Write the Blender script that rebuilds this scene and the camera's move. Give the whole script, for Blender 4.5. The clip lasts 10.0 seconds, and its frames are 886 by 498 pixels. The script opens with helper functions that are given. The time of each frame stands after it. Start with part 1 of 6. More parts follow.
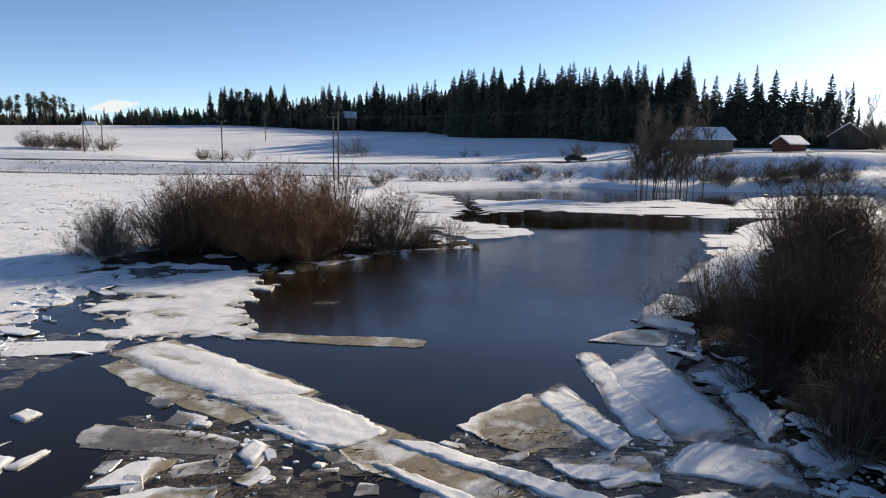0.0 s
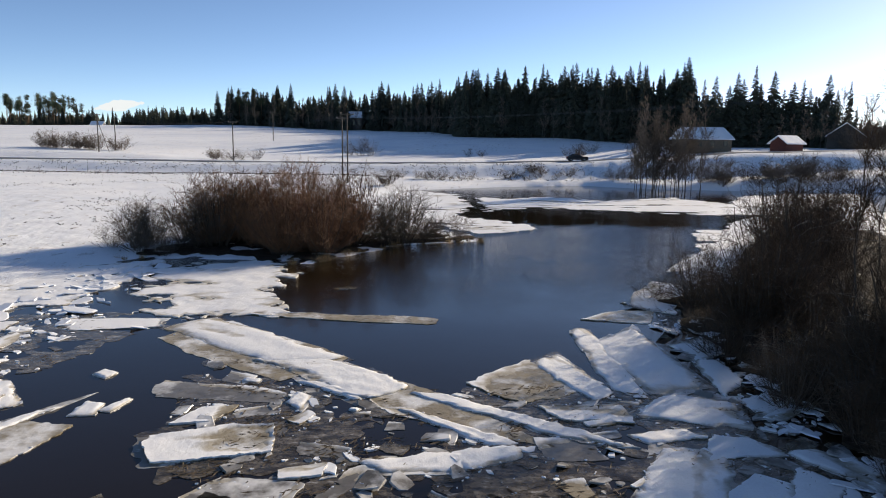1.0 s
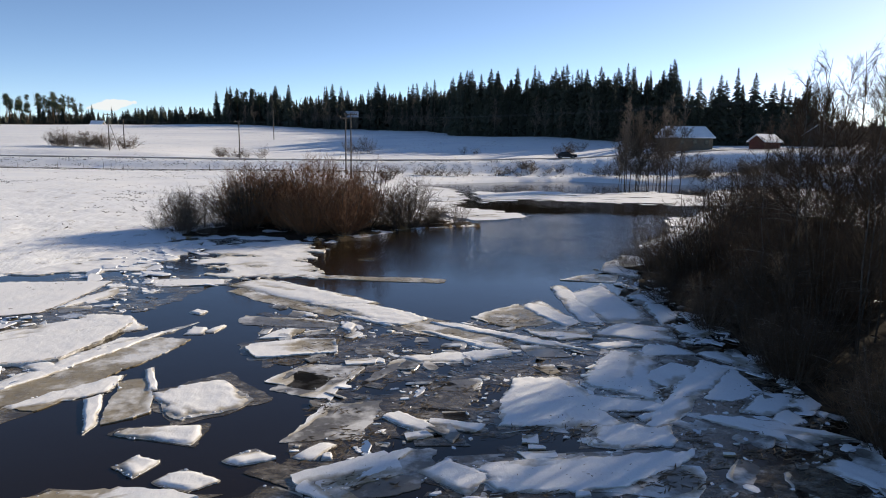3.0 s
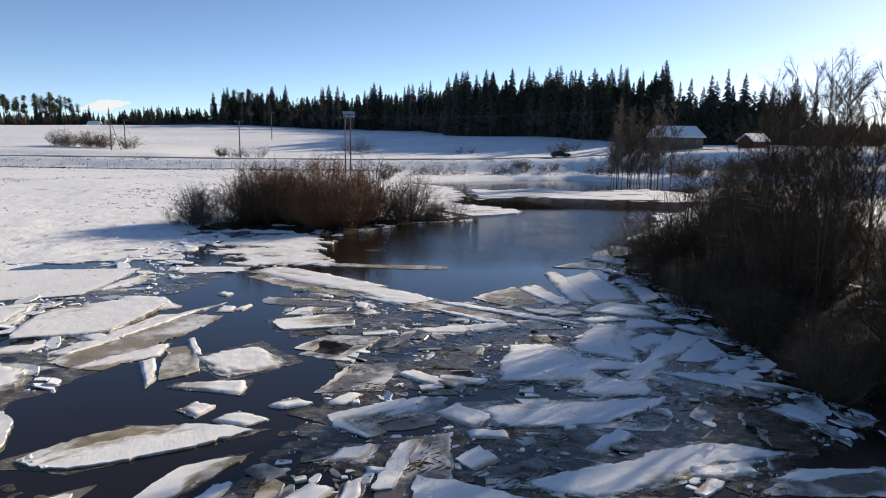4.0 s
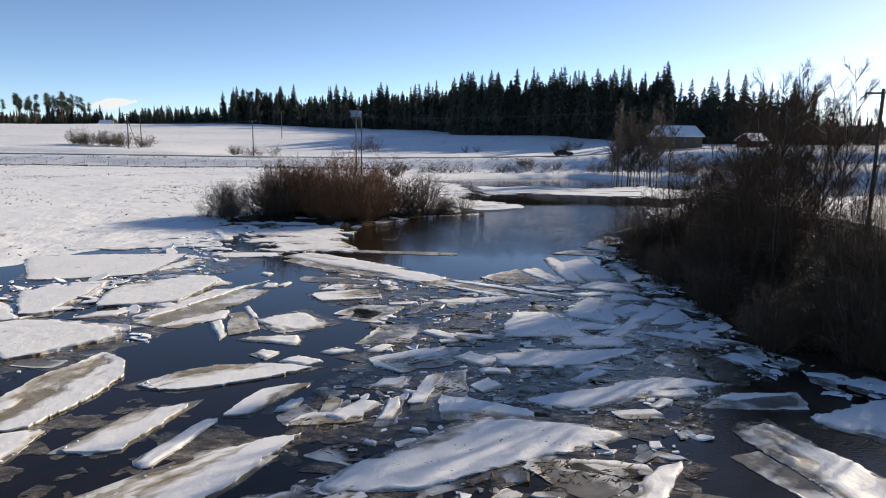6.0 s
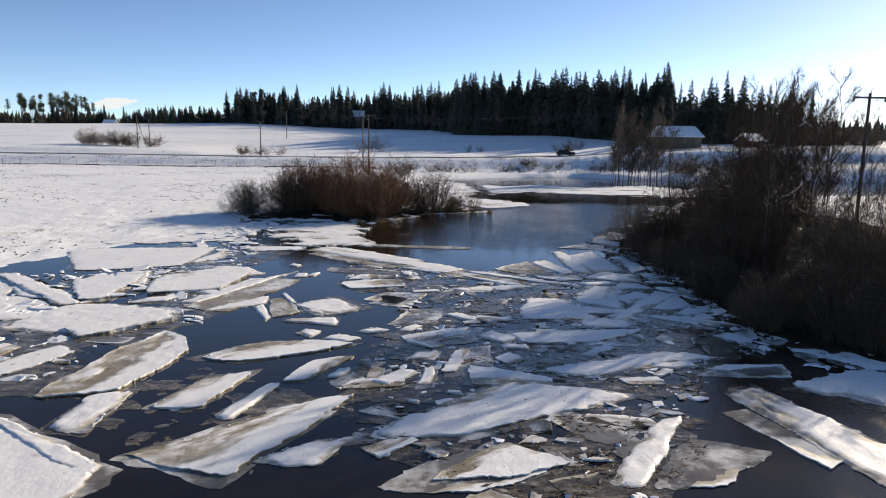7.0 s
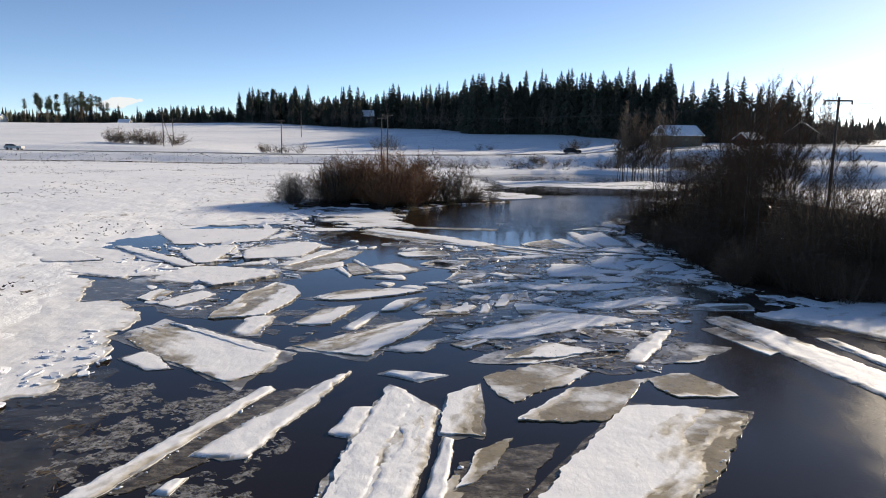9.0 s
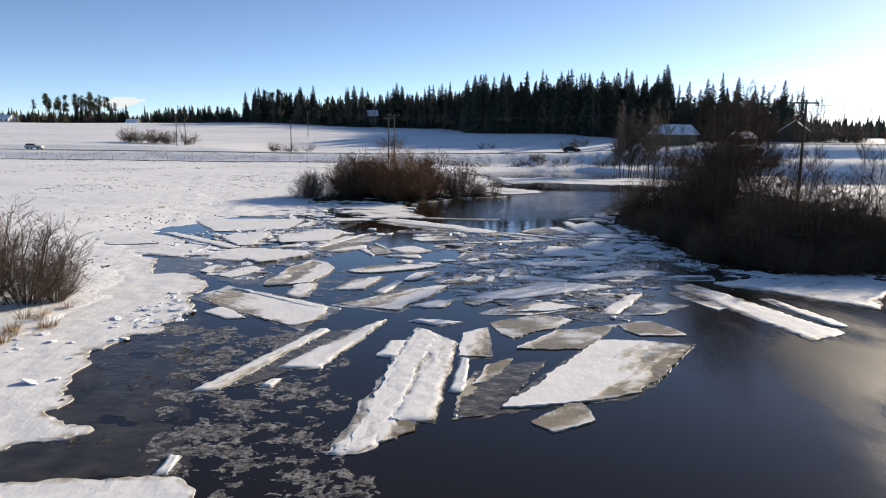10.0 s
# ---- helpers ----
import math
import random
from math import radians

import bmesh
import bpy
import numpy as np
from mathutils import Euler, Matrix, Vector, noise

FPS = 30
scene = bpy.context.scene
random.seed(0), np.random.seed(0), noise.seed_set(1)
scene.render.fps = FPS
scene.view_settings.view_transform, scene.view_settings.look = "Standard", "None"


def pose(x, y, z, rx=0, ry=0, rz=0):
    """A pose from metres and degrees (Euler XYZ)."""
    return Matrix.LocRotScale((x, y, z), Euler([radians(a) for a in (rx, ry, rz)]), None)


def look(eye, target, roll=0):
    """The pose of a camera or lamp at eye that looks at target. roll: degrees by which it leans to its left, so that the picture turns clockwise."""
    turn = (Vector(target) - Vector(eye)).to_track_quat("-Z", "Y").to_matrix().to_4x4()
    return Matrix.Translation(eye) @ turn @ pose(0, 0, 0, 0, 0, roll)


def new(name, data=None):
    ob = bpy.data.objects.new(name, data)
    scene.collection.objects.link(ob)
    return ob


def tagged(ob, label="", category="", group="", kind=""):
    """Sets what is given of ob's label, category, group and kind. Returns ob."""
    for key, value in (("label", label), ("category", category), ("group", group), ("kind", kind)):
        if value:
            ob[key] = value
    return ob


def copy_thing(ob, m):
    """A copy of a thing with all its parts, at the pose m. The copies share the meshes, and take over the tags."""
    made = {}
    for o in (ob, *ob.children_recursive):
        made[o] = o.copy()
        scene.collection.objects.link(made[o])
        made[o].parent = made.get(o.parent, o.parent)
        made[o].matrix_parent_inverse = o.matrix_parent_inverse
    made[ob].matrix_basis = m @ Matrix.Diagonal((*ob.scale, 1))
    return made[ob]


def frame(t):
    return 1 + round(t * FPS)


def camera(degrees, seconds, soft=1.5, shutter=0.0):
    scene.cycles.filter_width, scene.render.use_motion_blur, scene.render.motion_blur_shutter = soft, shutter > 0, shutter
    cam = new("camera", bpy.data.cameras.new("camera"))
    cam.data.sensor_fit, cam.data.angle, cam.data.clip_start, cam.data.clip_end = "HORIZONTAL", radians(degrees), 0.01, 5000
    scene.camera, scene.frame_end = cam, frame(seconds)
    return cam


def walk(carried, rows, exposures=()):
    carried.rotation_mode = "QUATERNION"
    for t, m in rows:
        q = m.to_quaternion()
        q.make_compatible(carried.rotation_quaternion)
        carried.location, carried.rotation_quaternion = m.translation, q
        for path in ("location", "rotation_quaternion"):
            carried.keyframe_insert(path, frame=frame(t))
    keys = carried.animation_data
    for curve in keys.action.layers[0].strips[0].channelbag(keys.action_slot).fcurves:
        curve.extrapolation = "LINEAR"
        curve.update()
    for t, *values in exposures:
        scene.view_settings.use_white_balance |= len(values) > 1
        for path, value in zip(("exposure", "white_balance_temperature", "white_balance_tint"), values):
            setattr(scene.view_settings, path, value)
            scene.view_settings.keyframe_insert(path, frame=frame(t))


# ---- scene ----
cam = camera(65.5, 10.0, 1.0)
PATH = [
    (0, (-0.026, -0.081, 8.13), (-0.012, 1.894, 7.816), 0.8),
    (0.5, (-0.142, -1.856, 8.177), (-0.135, 0.119, 7.863), 0.7),
    (1, (-0.328, -3.912, 8.254), (-0.325, -1.937, 7.938), 0.8),
    (1.5, (-0.459, -5.904, 8.273), (-0.452, -3.929, 7.957), 0.8),
    (2, (-0.545, -8.006, 8.218), (-0.536, -6.031, 7.9), 0.8),
    (2.5, (-0.75, -10.022, 8.16), (-0.737, -8.048, 7.842), 0.8),
    (4, (-1.575, -15.355, 7.966), (-1.538, -13.381, 7.649), 0.7),
    (4.5, (-1.575, -16.68, 7.951), (-1.543, -14.706, 7.633), 0.7),
    (5, (-1.617, -18.061, 7.994), (-1.59, -16.087, 7.674), 0.7),
    (5.5, (-1.764, -19.349, 8.042), (-1.74, -17.375, 7.721), 0.7),
    (7, (-3.17, -23.857, 8.178), (-3.146, -21.883, 7.856), 0.8),
    (7.5, (-3.831, -25.395, 8.18), (-3.807, -23.421, 7.856), 0.7),
    (8, (-4.591, -27.174, 8.161), (-4.575, -25.2, 7.839), 0.7),
    (8.5, (-5.214, -29.499, 8.073), (-5.197, -27.525, 7.748), 0.9),
    (9, (-5.606, -32.453, 7.982), (-5.591, -30.479, 7.658), 0.8),
    (9.5, (-5.916, -35.604, 7.967), (-5.901, -33.631, 7.64), 0.8),
    (10, (-6.23, -39.061, 7.975), (-6.22, -37.088, 7.649), 0.7),
]
walk(cam, [(t, look(eye, target, roll)) for t, eye, target, roll in PATH], [(0.0, 0.46, 7350, 11), (10.0, 0.46, 7350, 11)])


# ---- light ----
SUN_AZ, SUN_EL = 47.5, 17.5          # degrees to the right of +y, and above the horizon
sun_dir = Vector((math.sin(radians(SUN_AZ)) * math.cos(radians(SUN_EL)),
                  math.cos(radians(SUN_AZ)) * math.cos(radians(SUN_EL)), math.sin(radians(SUN_EL))))
world = bpy.data.worlds.new("winter_sky")
scene.world = world
world.use_nodes = True
wn, wl = world.node_tree.nodes, world.node_tree.links
sky = wn.new("ShaderNodeTexSky")
sky.sky_type, sky.sun_disc = "NISHITA", False
sky.sun_elevation, sky.sun_rotation = radians(SUN_EL), radians(SUN_AZ)
sky.air_density, sky.dust_density, sky.ozone_density = 0.42, 0.12, 2.0
wn["Background"].inputs["Strength"].default_value = 0.136
deepen = wn.new("ShaderNodeHueSaturation")
deepen.inputs["Saturation"].default_value = 1.06
wl.new(sky.outputs["Color"], deepen.inputs["Color"])
wl.new(deepen.outputs["Color"], wn["Background"].inputs["Color"])
sun = new("sun", bpy.data.lights.new("sun", "SUN"))
sun.data.energy, sun.data.angle, sun.data.color = 5.0, radians(0.5), (1.0, 0.91, 0.77)
sun.matrix_world = look(sun_dir * 300, (0, 0, 0))


# ---- materials ----
def material(name, base=(0.5, 0.5, 0.5), rough=0.7, ior=1.45):
    m = bpy.data.materials.new(name)
    m.use_nodes = True
    b = m.node_tree.nodes["Principled BSDF"]
    b.inputs["Base Color"].default_value = (*base, 1)
    b.inputs["Roughness"].default_value = rough
    b.inputs["IOR"].default_value = ior
    return m, m.node_tree.nodes, m.node_tree.links, b


def noise_tex(n, l, scale, detail=4.0, rough=0.55, stretch=(1, 1, 1), turn=0.0, space="Object"):
    tc, mp, nt = n.new("ShaderNodeTexCoord"), n.new("ShaderNodeMapping"), n.new("ShaderNodeTexNoise")
    mp.inputs["Scale"].default_value = stretch
    mp.inputs["Rotation"].default_value = (0, 0, radians(turn))
    nt.inputs["Scale"].default_value, nt.inputs["Detail"].default_value = scale, detail
    nt.inputs["Roughness"].default_value = rough
    if space == "World":
        geo = n.new("ShaderNodeNewGeometry")
        l.new(geo.outputs["Position"], mp.inputs["Vector"])
    else:
        l.new(tc.outputs[space], mp.inputs["Vector"])
    l.new(mp.outputs["Vector"], nt.inputs["Vector"])
    return nt.outputs["Fac"]


def ramp(n, l, fac, *stops):
    r = n.new("ShaderNodeValToRGB")
    while len(r.color_ramp.elements) < len(stops):
        r.color_ramp.elements.new(0.5)
    for e, (p, c) in zip(r.color_ramp.elements, stops):
        e.position, e.color = p, (*c, 1) if len(c) == 3 else c
    l.new(fac, r.inputs["Fac"])
    return r.outputs["Color"]


def mix(n, l, fac, a, b, mode="MIX"):
    m = n.new("ShaderNodeMix")
    m.data_type, m.blend_type = "RGBA", mode
    for sock, v in ((m.inputs["Factor"], fac), (m.inputs[6], a), (m.inputs[7], b)):
        if isinstance(v, (int, float)):
            sock.default_value = v
        elif isinstance(v, tuple):
            sock.default_value = (*v, 1)
        else:
            l.new(v, sock)
    return m.outputs[2]


def bump(n, l, b, *layers):
    """Layers of (height socket, strength, distance in metres), stacked."""
    last = None
    for h, strength, dist in layers:
        k = n.new("ShaderNodeBump")
        k.inputs["Strength"].default_value, k.inputs["Distance"].default_value = strength, dist
        l.new(h, k.inputs["Height"])
        if last:
            l.new(last, k.inputs["Normal"])
        last = k.outputs["Normal"]
    l.new(last, b.inputs["Normal"])


def bw(a, b, c=(0, 0, 0), d=(1, 1, 1)):
    return ((a, c), (b, d))


def make_snow():
    m, n, l, b = material("snow", rough=0.65)
    big = noise_tex(n, l, 0.5, 5, space="World")
    col = ramp(n, l, big, (0.25, (0.70, 0.74, 0.80)), (0.7, (0.86, 0.87, 0.89)))
    l.new(col, b.inputs["Base Color"])
    bump(n, l, b, (noise_tex(n, l, 1.6, 6, 0.6, (1, 0.6, 1), 40, "World"), 0.35, 0.08), (noise_tex(n, l, 22, 4, space="World"), 0.4, 0.012))
    return m


def make_ice_snow():
    """Snow on a floe: white where it lies deep, soaked and tan where it thins out over the ice."""
    m, n, l, b = material("snow_on_ice", rough=0.6)
    at = n.new("ShaderNodeAttribute")
    at.attribute_name = "cover"
    grain = noise_tex(n, l, 3.5, 7, 0.65, (1, 0.7, 1), 35, "World")
    k = n.new("ShaderNodeMath")
    k.operation = "MULTIPLY_ADD"
    l.new(grain, k.inputs[0])
    k.inputs[1].default_value = 0.7
    l.new(at.outputs["Fac"], k.inputs[2])
    keep = ramp(n, l, k.outputs[0], *bw(0.38, 0.92))
    deep = ramp(n, l, noise_tex(n, l, 0.5, 5, space="World"), (0.25, (0.80, 0.815, 0.84)), (0.7, (0.905, 0.905, 0.90)))
    wet = ramp(n, l, noise_tex(n, l, 1.1, 6, 0.6, space="World"), (0.3, (0.30, 0.262, 0.198)), (0.7, (0.44, 0.395, 0.315)))
    fleck = ramp(n, l, noise_tex(n, l, 13, 6, 0.7, space="World"), (0.34, (0.70, 0.68, 0.65)), (0.52, (1, 1, 1)))
    l.new(mix(n, l, 0.25, mix(n, l, keep, wet, deep), fleck, "MULTIPLY"), b.inputs["Base Color"])
    bump(n, l, b, (noise_tex(n, l, 1.3, 7, 0.65, (1, 0.6, 1), 40, "World"), 0.45, 0.07), (noise_tex(n, l, 5.5, 5, 0.6, (1, 0.7, 1), 30, "World"), 0.35, 0.03), (noise_tex(n, l, 20, 4, space="World"), 0.3, 0.008))
    return m


def make_field():
    """Snow over stubble and grass; long, slightly darker bluish streaks across it."""
    m, n, l, b = material("snowy_field", rough=0.7)
    big = noise_tex(n, l, 0.12, 5, space="World")
    snowc = ramp(n, l, big, (0.3, (0.82, 0.84, 0.87)), (0.7, (0.91, 0.915, 0.92)))
    tuft = ramp(n, l, noise_tex(n, l, 1.3, 8, 0.75, (1, 0.45, 1), space="World"), *bw(0.575, 0.66))
    patch = ramp(n, l, noise_tex(n, l, 0.09, 3, 0.5, (1, 0.6, 1), space="World"), *bw(0.36, 0.60))
    far_streak = ramp(n, l, noise_tex(n, l, 0.035, 5, 0.6, (0.5, 2.2, 1), 6, "World"), *bw(0.50, 0.70))
    snowc = mix(n, l, far_streak, snowc, (0.72, 0.75, 0.80))
    both = mix(n, l, 1.0, tuft, patch, "MULTIPLY")
    col = mix(n, l, both, snowc, (0.22, 0.17, 0.11))
    l.new(col, b.inputs["Base Color"])
    bump(n, l, b, (noise_tex(n, l, 0.9, 6, 0.65, (1, 0.6, 1), space="World"), 0.7, 0.18),
         (noise_tex(n, l, 9, 4, space="World"), 0.5, 0.03))
    return m


def make_ice(name, dark, light, rough, alpha=1.0, spots=0.0, frost=0.0, mottle=False):
    m, n, l, b = material(name, rough=rough, ior=1.31)
    f = noise_tex(n, l, 0.9, 6, 0.65, space="World")
    col = ramp(n, l, f, (0.32, dark), (0.68, light))
    if mottle:
        g = noise_tex(n, l, 1.5, 10, 0.72, (1, 1.7, 1), 15, "World")
        col = ramp(n, l, g, (0.36, dark), (0.47, tuple(0.35 * a + 0.65 * c for a, c in zip(light, dark))), (0.58, light), (0.68, (0.5, 0.485, 0.46)))
    if spots:
        s = ramp(n, l, noise_tex(n, l, 5, 6, 0.7, space="World"), *bw(0.56, 0.64))
        k = n.new("ShaderNodeMath")
        k.operation = "MULTIPLY"
        k.inputs[1].default_value = spots
        l.new(s, k.inputs[0])
        col = mix(n, l, k.outputs[0], col, (0.035, 0.027, 0.02))
    if frost:
        g = ramp(n, l, noise_tex(n, l, 0.55, 7, 0.6, space="World"), *bw(0.5 - 0.12 * frost, 0.62 - 0.06 * frost))
        col = mix(n, l, g, col, (0.74, 0.73, 0.71))
    l.new(col, b.inputs["Base Color"])
    r = ramp(n, l, noise_tex(n, l, 2.5, 4, space="World"), (0.3, (rough * 0.6,) * 3), (0.7, (min(1, rough * 1.5),) * 3))
    l.new(r, b.inputs["Roughness"])
    b.inputs["Alpha"].default_value = alpha
    bump(n, l, b, (noise_tex(n, l, 3, 6, space="World"), 0.4, 0.05), (noise_tex(n, l, 25, 3, space="World"), 0.3, 0.008))
    return m


def make_water():
    m, n, l, b = material("river_water", (0.014, 0.0085, 0.0035), 0.02, 1.33)
    # a calm pool below the jam, fine ripples where the current runs above it
    pool = ramp(n, l, noise_tex(n, l, 0.08, 4, 0.6, (1, 0.7, 1), space="World"), (0.36, (0.35,) * 3), (0.60, (1, 1, 1)))
    geo, sep, up = n.new("ShaderNodeNewGeometry"), n.new("ShaderNodeSeparateXYZ"), n.new("ShaderNodeMapRange")
    l.new(geo.outputs["Position"], sep.inputs["Vector"])
    l.new(sep.outputs["Y"], up.inputs["Value"])
    up.inputs["From Max"].default_value = 120.0
    reach = ramp(n, l, up.outputs["Result"], (0.21, (0.07,) * 3), (0.32, (0.85,) * 3), (0.48, (1.0,) * 3), (0.54, (0.14,) * 3))
    side = n.new("ShaderNodeMapRange")      # and a lesser stir along the right-hand channel
    l.new(sep.outputs["X"], side.inputs["Value"])
    side.inputs["From Min"].default_value, side.inputs["From Max"].default_value = 0.5, 8.0
    side.inputs["To Min"].default_value, side.inputs["To Max"].default_value = 0.07, 1.0
    near, here = n.new("ShaderNodeMapRange"), n.new("ShaderNodeMath")
    l.new(sep.outputs["Y"], near.inputs["Value"])
    near.inputs["From Min"].default_value, near.inputs["From Max"].default_value = 0.0, 14.0
    near.inputs["To Min"].default_value, near.inputs["To Max"].default_value = 1.0, 0.0
    here.operation = "MULTIPLY"
    l.new(side.outputs["Result"], here.inputs[0])
    l.new(near.outputs["Result"], here.inputs[1])
    most, k = n.new("ShaderNodeMath"), n.new("ShaderNodeMath")
    most.operation, k.operation = "MAXIMUM", "MULTIPLY"
    l.new(reach, most.inputs[0])
    mild = n.new("ShaderNodeMath")
    mild.operation = "MULTIPLY"
    mild.inputs[1].default_value = 0.3
    l.new(here.outputs[0], mild.inputs[0])
    l.new(mild.outputs[0], most.inputs[1])
    l.new(pool, k.inputs[0])
    l.new(most.outputs[0], k.inputs[1])
    rip = noise_tex(n, l, 6.5, 3, 0.5, (1, 1.6, 1), 20, "World")
    slow = noise_tex(n, l, 0.45, 3, 0.5, space="World")
    k1, k2 = n.new("ShaderNodeBump"), n.new("ShaderNodeBump")
    l.new(slow, k1.inputs["Height"])
    k1.inputs["Strength"].default_value, k1.inputs["Distance"].default_value = 0.12, 0.05
    l.new(rip, k2.inputs["Height"])
    l.new(k.outputs[0], k2.inputs["Strength"])
    k2.inputs["Distance"].default_value = 0.038
    l.new(k1.outputs["Normal"], k2.inputs["Normal"])
    # cat's-paws of wind over the open water to the right
    k3, gust, m3 = n.new("ShaderNodeBump"), ramp(n, l, noise_tex(n, l, 0.13, 4, 0.6, (1, 0.5, 1), 30, "World"), *bw(0.42, 0.62)), n.new("ShaderNodeMath")
    m3.operation = "MULTIPLY"
    l.new(gust, m3.inputs[0])
    l.new(here.outputs[0], m3.inputs[1])
    l.new(noise_tex(n, l, 11.0, 3, 0.6, (1, 1.8, 1), 25, "World"), k3.inputs["Height"])
    l.new(m3.outputs[0], k3.inputs["Strength"])
    k3.inputs["Distance"].default_value = 0.008
    stir = n.new("ShaderNodeMapRange")
    l.new(m3.outputs[0], stir.inputs["Value"])
    stir.inputs["To Min"].default_value, stir.inputs["To Max"].default_value = 0.02, 0.42
    l.new(stir.outputs["Result"], b.inputs["Roughness"])
    l.new(k2.outputs["Normal"], k3.inputs["Normal"])
    l.new(k3.outputs["Normal"], b.inputs["Normal"])
    return m


def make_plain(name, a, c, rough=0.8, scale=3.0, per_object=0.0, bumpy=0.0):
    m, n, l, b = material(name, a, rough)
    col = ramp(n, l, noise_tex(n, l, scale, 5, 0.6), (0.3, a), (0.7, c))
    if per_object:
        info, hsv = n.new("ShaderNodeObjectInfo"), n.new("ShaderNodeHueSaturation")
        mr = n.new("ShaderNodeMapRange")
        mr.inputs["To Min"].default_value, mr.inputs["To Max"].default_value = 1 - per_object, 1 + per_object
        l.new(info.outputs["Random"], mr.inputs["Value"])
        l.new(mr.outputs["Result"], hsv.inputs["Value"])
        l.new(col, hsv.inputs["Color"])
        col = hsv.outputs["Color"]
    l.new(col, b.inputs["Base Color"])
    if bumpy:
        bump(n, l, b, (noise_tex(n, l, scale * 4, 4), 0.6, bumpy))
    return m


SNOW = make_snow()
ICE_SNOW = make_ice_snow()
FIELD = make_field()
ICE = make_ice("wet_ice", (0.105, 0.096, 0.082), (0.28, 0.265, 0.24), 0.22, frost=0.25)
TAN_ICE = make_ice("tan_ice", (0.20, 0.162, 0.098), (0.35, 0.295, 0.20), 0.3, frost=0.12)
THIN_ICE = make_ice("thin_grey_ice", (0.042, 0.035, 0.026), (0.215, 0.188, 0.148), 0.10, 0.8, mottle=True)
PLATE_ICE = make_ice("grey_plate_ice", (0.11, 0.10, 0.088), (0.24, 0.225, 0.20), 0.16, 0.92, frost=0.12)
SLUSH = make_ice("slush_with_debris", (0.016, 0.012, 0.008), (0.155, 0.130, 0.098), 0.10, 0.9, 0.7, mottle=True)
DROWNED = make_ice("drowned_ice", (0.022, 0.019, 0.016), (0.085, 0.078, 0.068), 0.12, 0.85)
def speckled(m, scale, low, high):
    """Let the ice thin out to clear in a fine frost pattern."""
    n, l = m.node_tree.nodes, m.node_tree.links
    l.new(ramp(n, l, noise_tex(n, l, scale, 8, 0.75, space="World"), (0.40, (low,) * 3), (0.58, (high,) * 3)), n["Principled BSDF"].inputs["Alpha"])


SKIM = make_ice("skim_ice", (0.14, 0.137, 0.13), (0.36, 0.35, 0.335), 0.4, 0.9, mottle=True)
speckled(SKIM, 4.5, 0.05, 0.92)
WATER = make_water()
WILLOW = make_plain("willow_twig", (0.15, 0.066, 0.028), (0.27, 0.128, 0.056), 0.7, 2.0, 0.25)
WILLOW_STEM = make_plain("willow_stem", (0.045, 0.032, 0.023), (0.10, 0.075, 0.055), 0.75, 4.0, 0.2)
ALDER = make_plain("alder_twig", (0.058, 0.037, 0.024), (0.125, 0.082, 0.053), 0.9, 2.0, 0.25)
# paler than the other stems: sun glints put into the bark colour
GLINT_BARK = make_plain("wet_bark", (0.10, 0.075, 0.055), (0.24, 0.20, 0.16), 0.25, 3.0)
ALDER.node_tree.nodes["Principled BSDF"].inputs["Specular IOR Level"].default_value = 0.12
BARK = make_plain("grey_bark", (0.05, 0.042, 0.035), (0.13, 0.115, 0.10), 0.85, 5.0, 0.2)
BIRCH = make_plain("birch_bark", (0.075, 0.060, 0.048), (0.24, 0.21, 0.18), 0.7, 6.0, 0.2)
SPRUCE = make_plain("spruce_needles", (0.032, 0.038, 0.028), (0.068, 0.076, 0.056), 0.7, 1.2, 0.3)
def frosted(m, amount):
    """Dust the needles with dry snow."""
    n, l = m.node_tree.nodes, m.node_tree.links
    b = n["Principled BSDF"]
    plain = b.inputs["Base Color"].links[0].from_socket
    k = ramp(n, l, noise_tex(n, l, 2.6, 5, 0.7, space="World"), *bw(0.66 - amount, 0.74 - amount))
    l.new(mix(n, l, k, plain, (0.14, 0.145, 0.15)), b.inputs["Base Color"])


frosted(SPRUCE, 0.08)
SPRUCE.node_tree.nodes["Principled BSDF"].inputs["Specular IOR Level"].default_value = 0.1
PINE = make_plain("pine_needles", (0.03, 0.05, 0.025), (0.07, 0.09, 0.045), 0.7, 1.2, 0.3)
PINE_BARK = make_plain("pine_bark", (0.13, 0.08, 0.05), (0.28, 0.17, 0.10), 0.85, 3.0, 0.2)
TWIG_GREY = make_plain("grey_willow_twig", (0.085, 0.060, 0.042), (0.16, 0.118, 0.085), 0.7, 2.0, 0.25)
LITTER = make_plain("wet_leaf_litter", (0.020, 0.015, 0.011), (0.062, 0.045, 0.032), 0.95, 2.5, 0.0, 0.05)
DEBRIS = make_plain("reed_debris", (0.05, 0.035, 0.022), (0.16, 0.115, 0.07), 0.8, 6.0)
CABLE = make_plain("cable_black", (0.03, 0.03, 0.03), (0.05, 0.05, 0.05), 0.6, 5.0)
LITTER.node_tree.nodes["Principled BSDF"].inputs["Specular IOR Level"].default_value = 0.08
GRASS = make_plain("dry_grass", (0.25, 0.16, 0.07), (0.45, 0.32, 0.17), 0.8, 6.0, 0.2)
POLE = make_plain("weathered_pole", (0.055, 0.046, 0.038), (0.11, 0.093, 0.078), 0.85, 8.0, 0.1)
METAL = make_plain("dull_steel", (0.20, 0.20, 0.20), (0.32, 0.32, 0.32), 0.5, 10.0)
ASPHALT = make_plain("wet_asphalt", (0.06, 0.06, 0.062), (0.20, 0.20, 0.205), 0.45, 0.8)


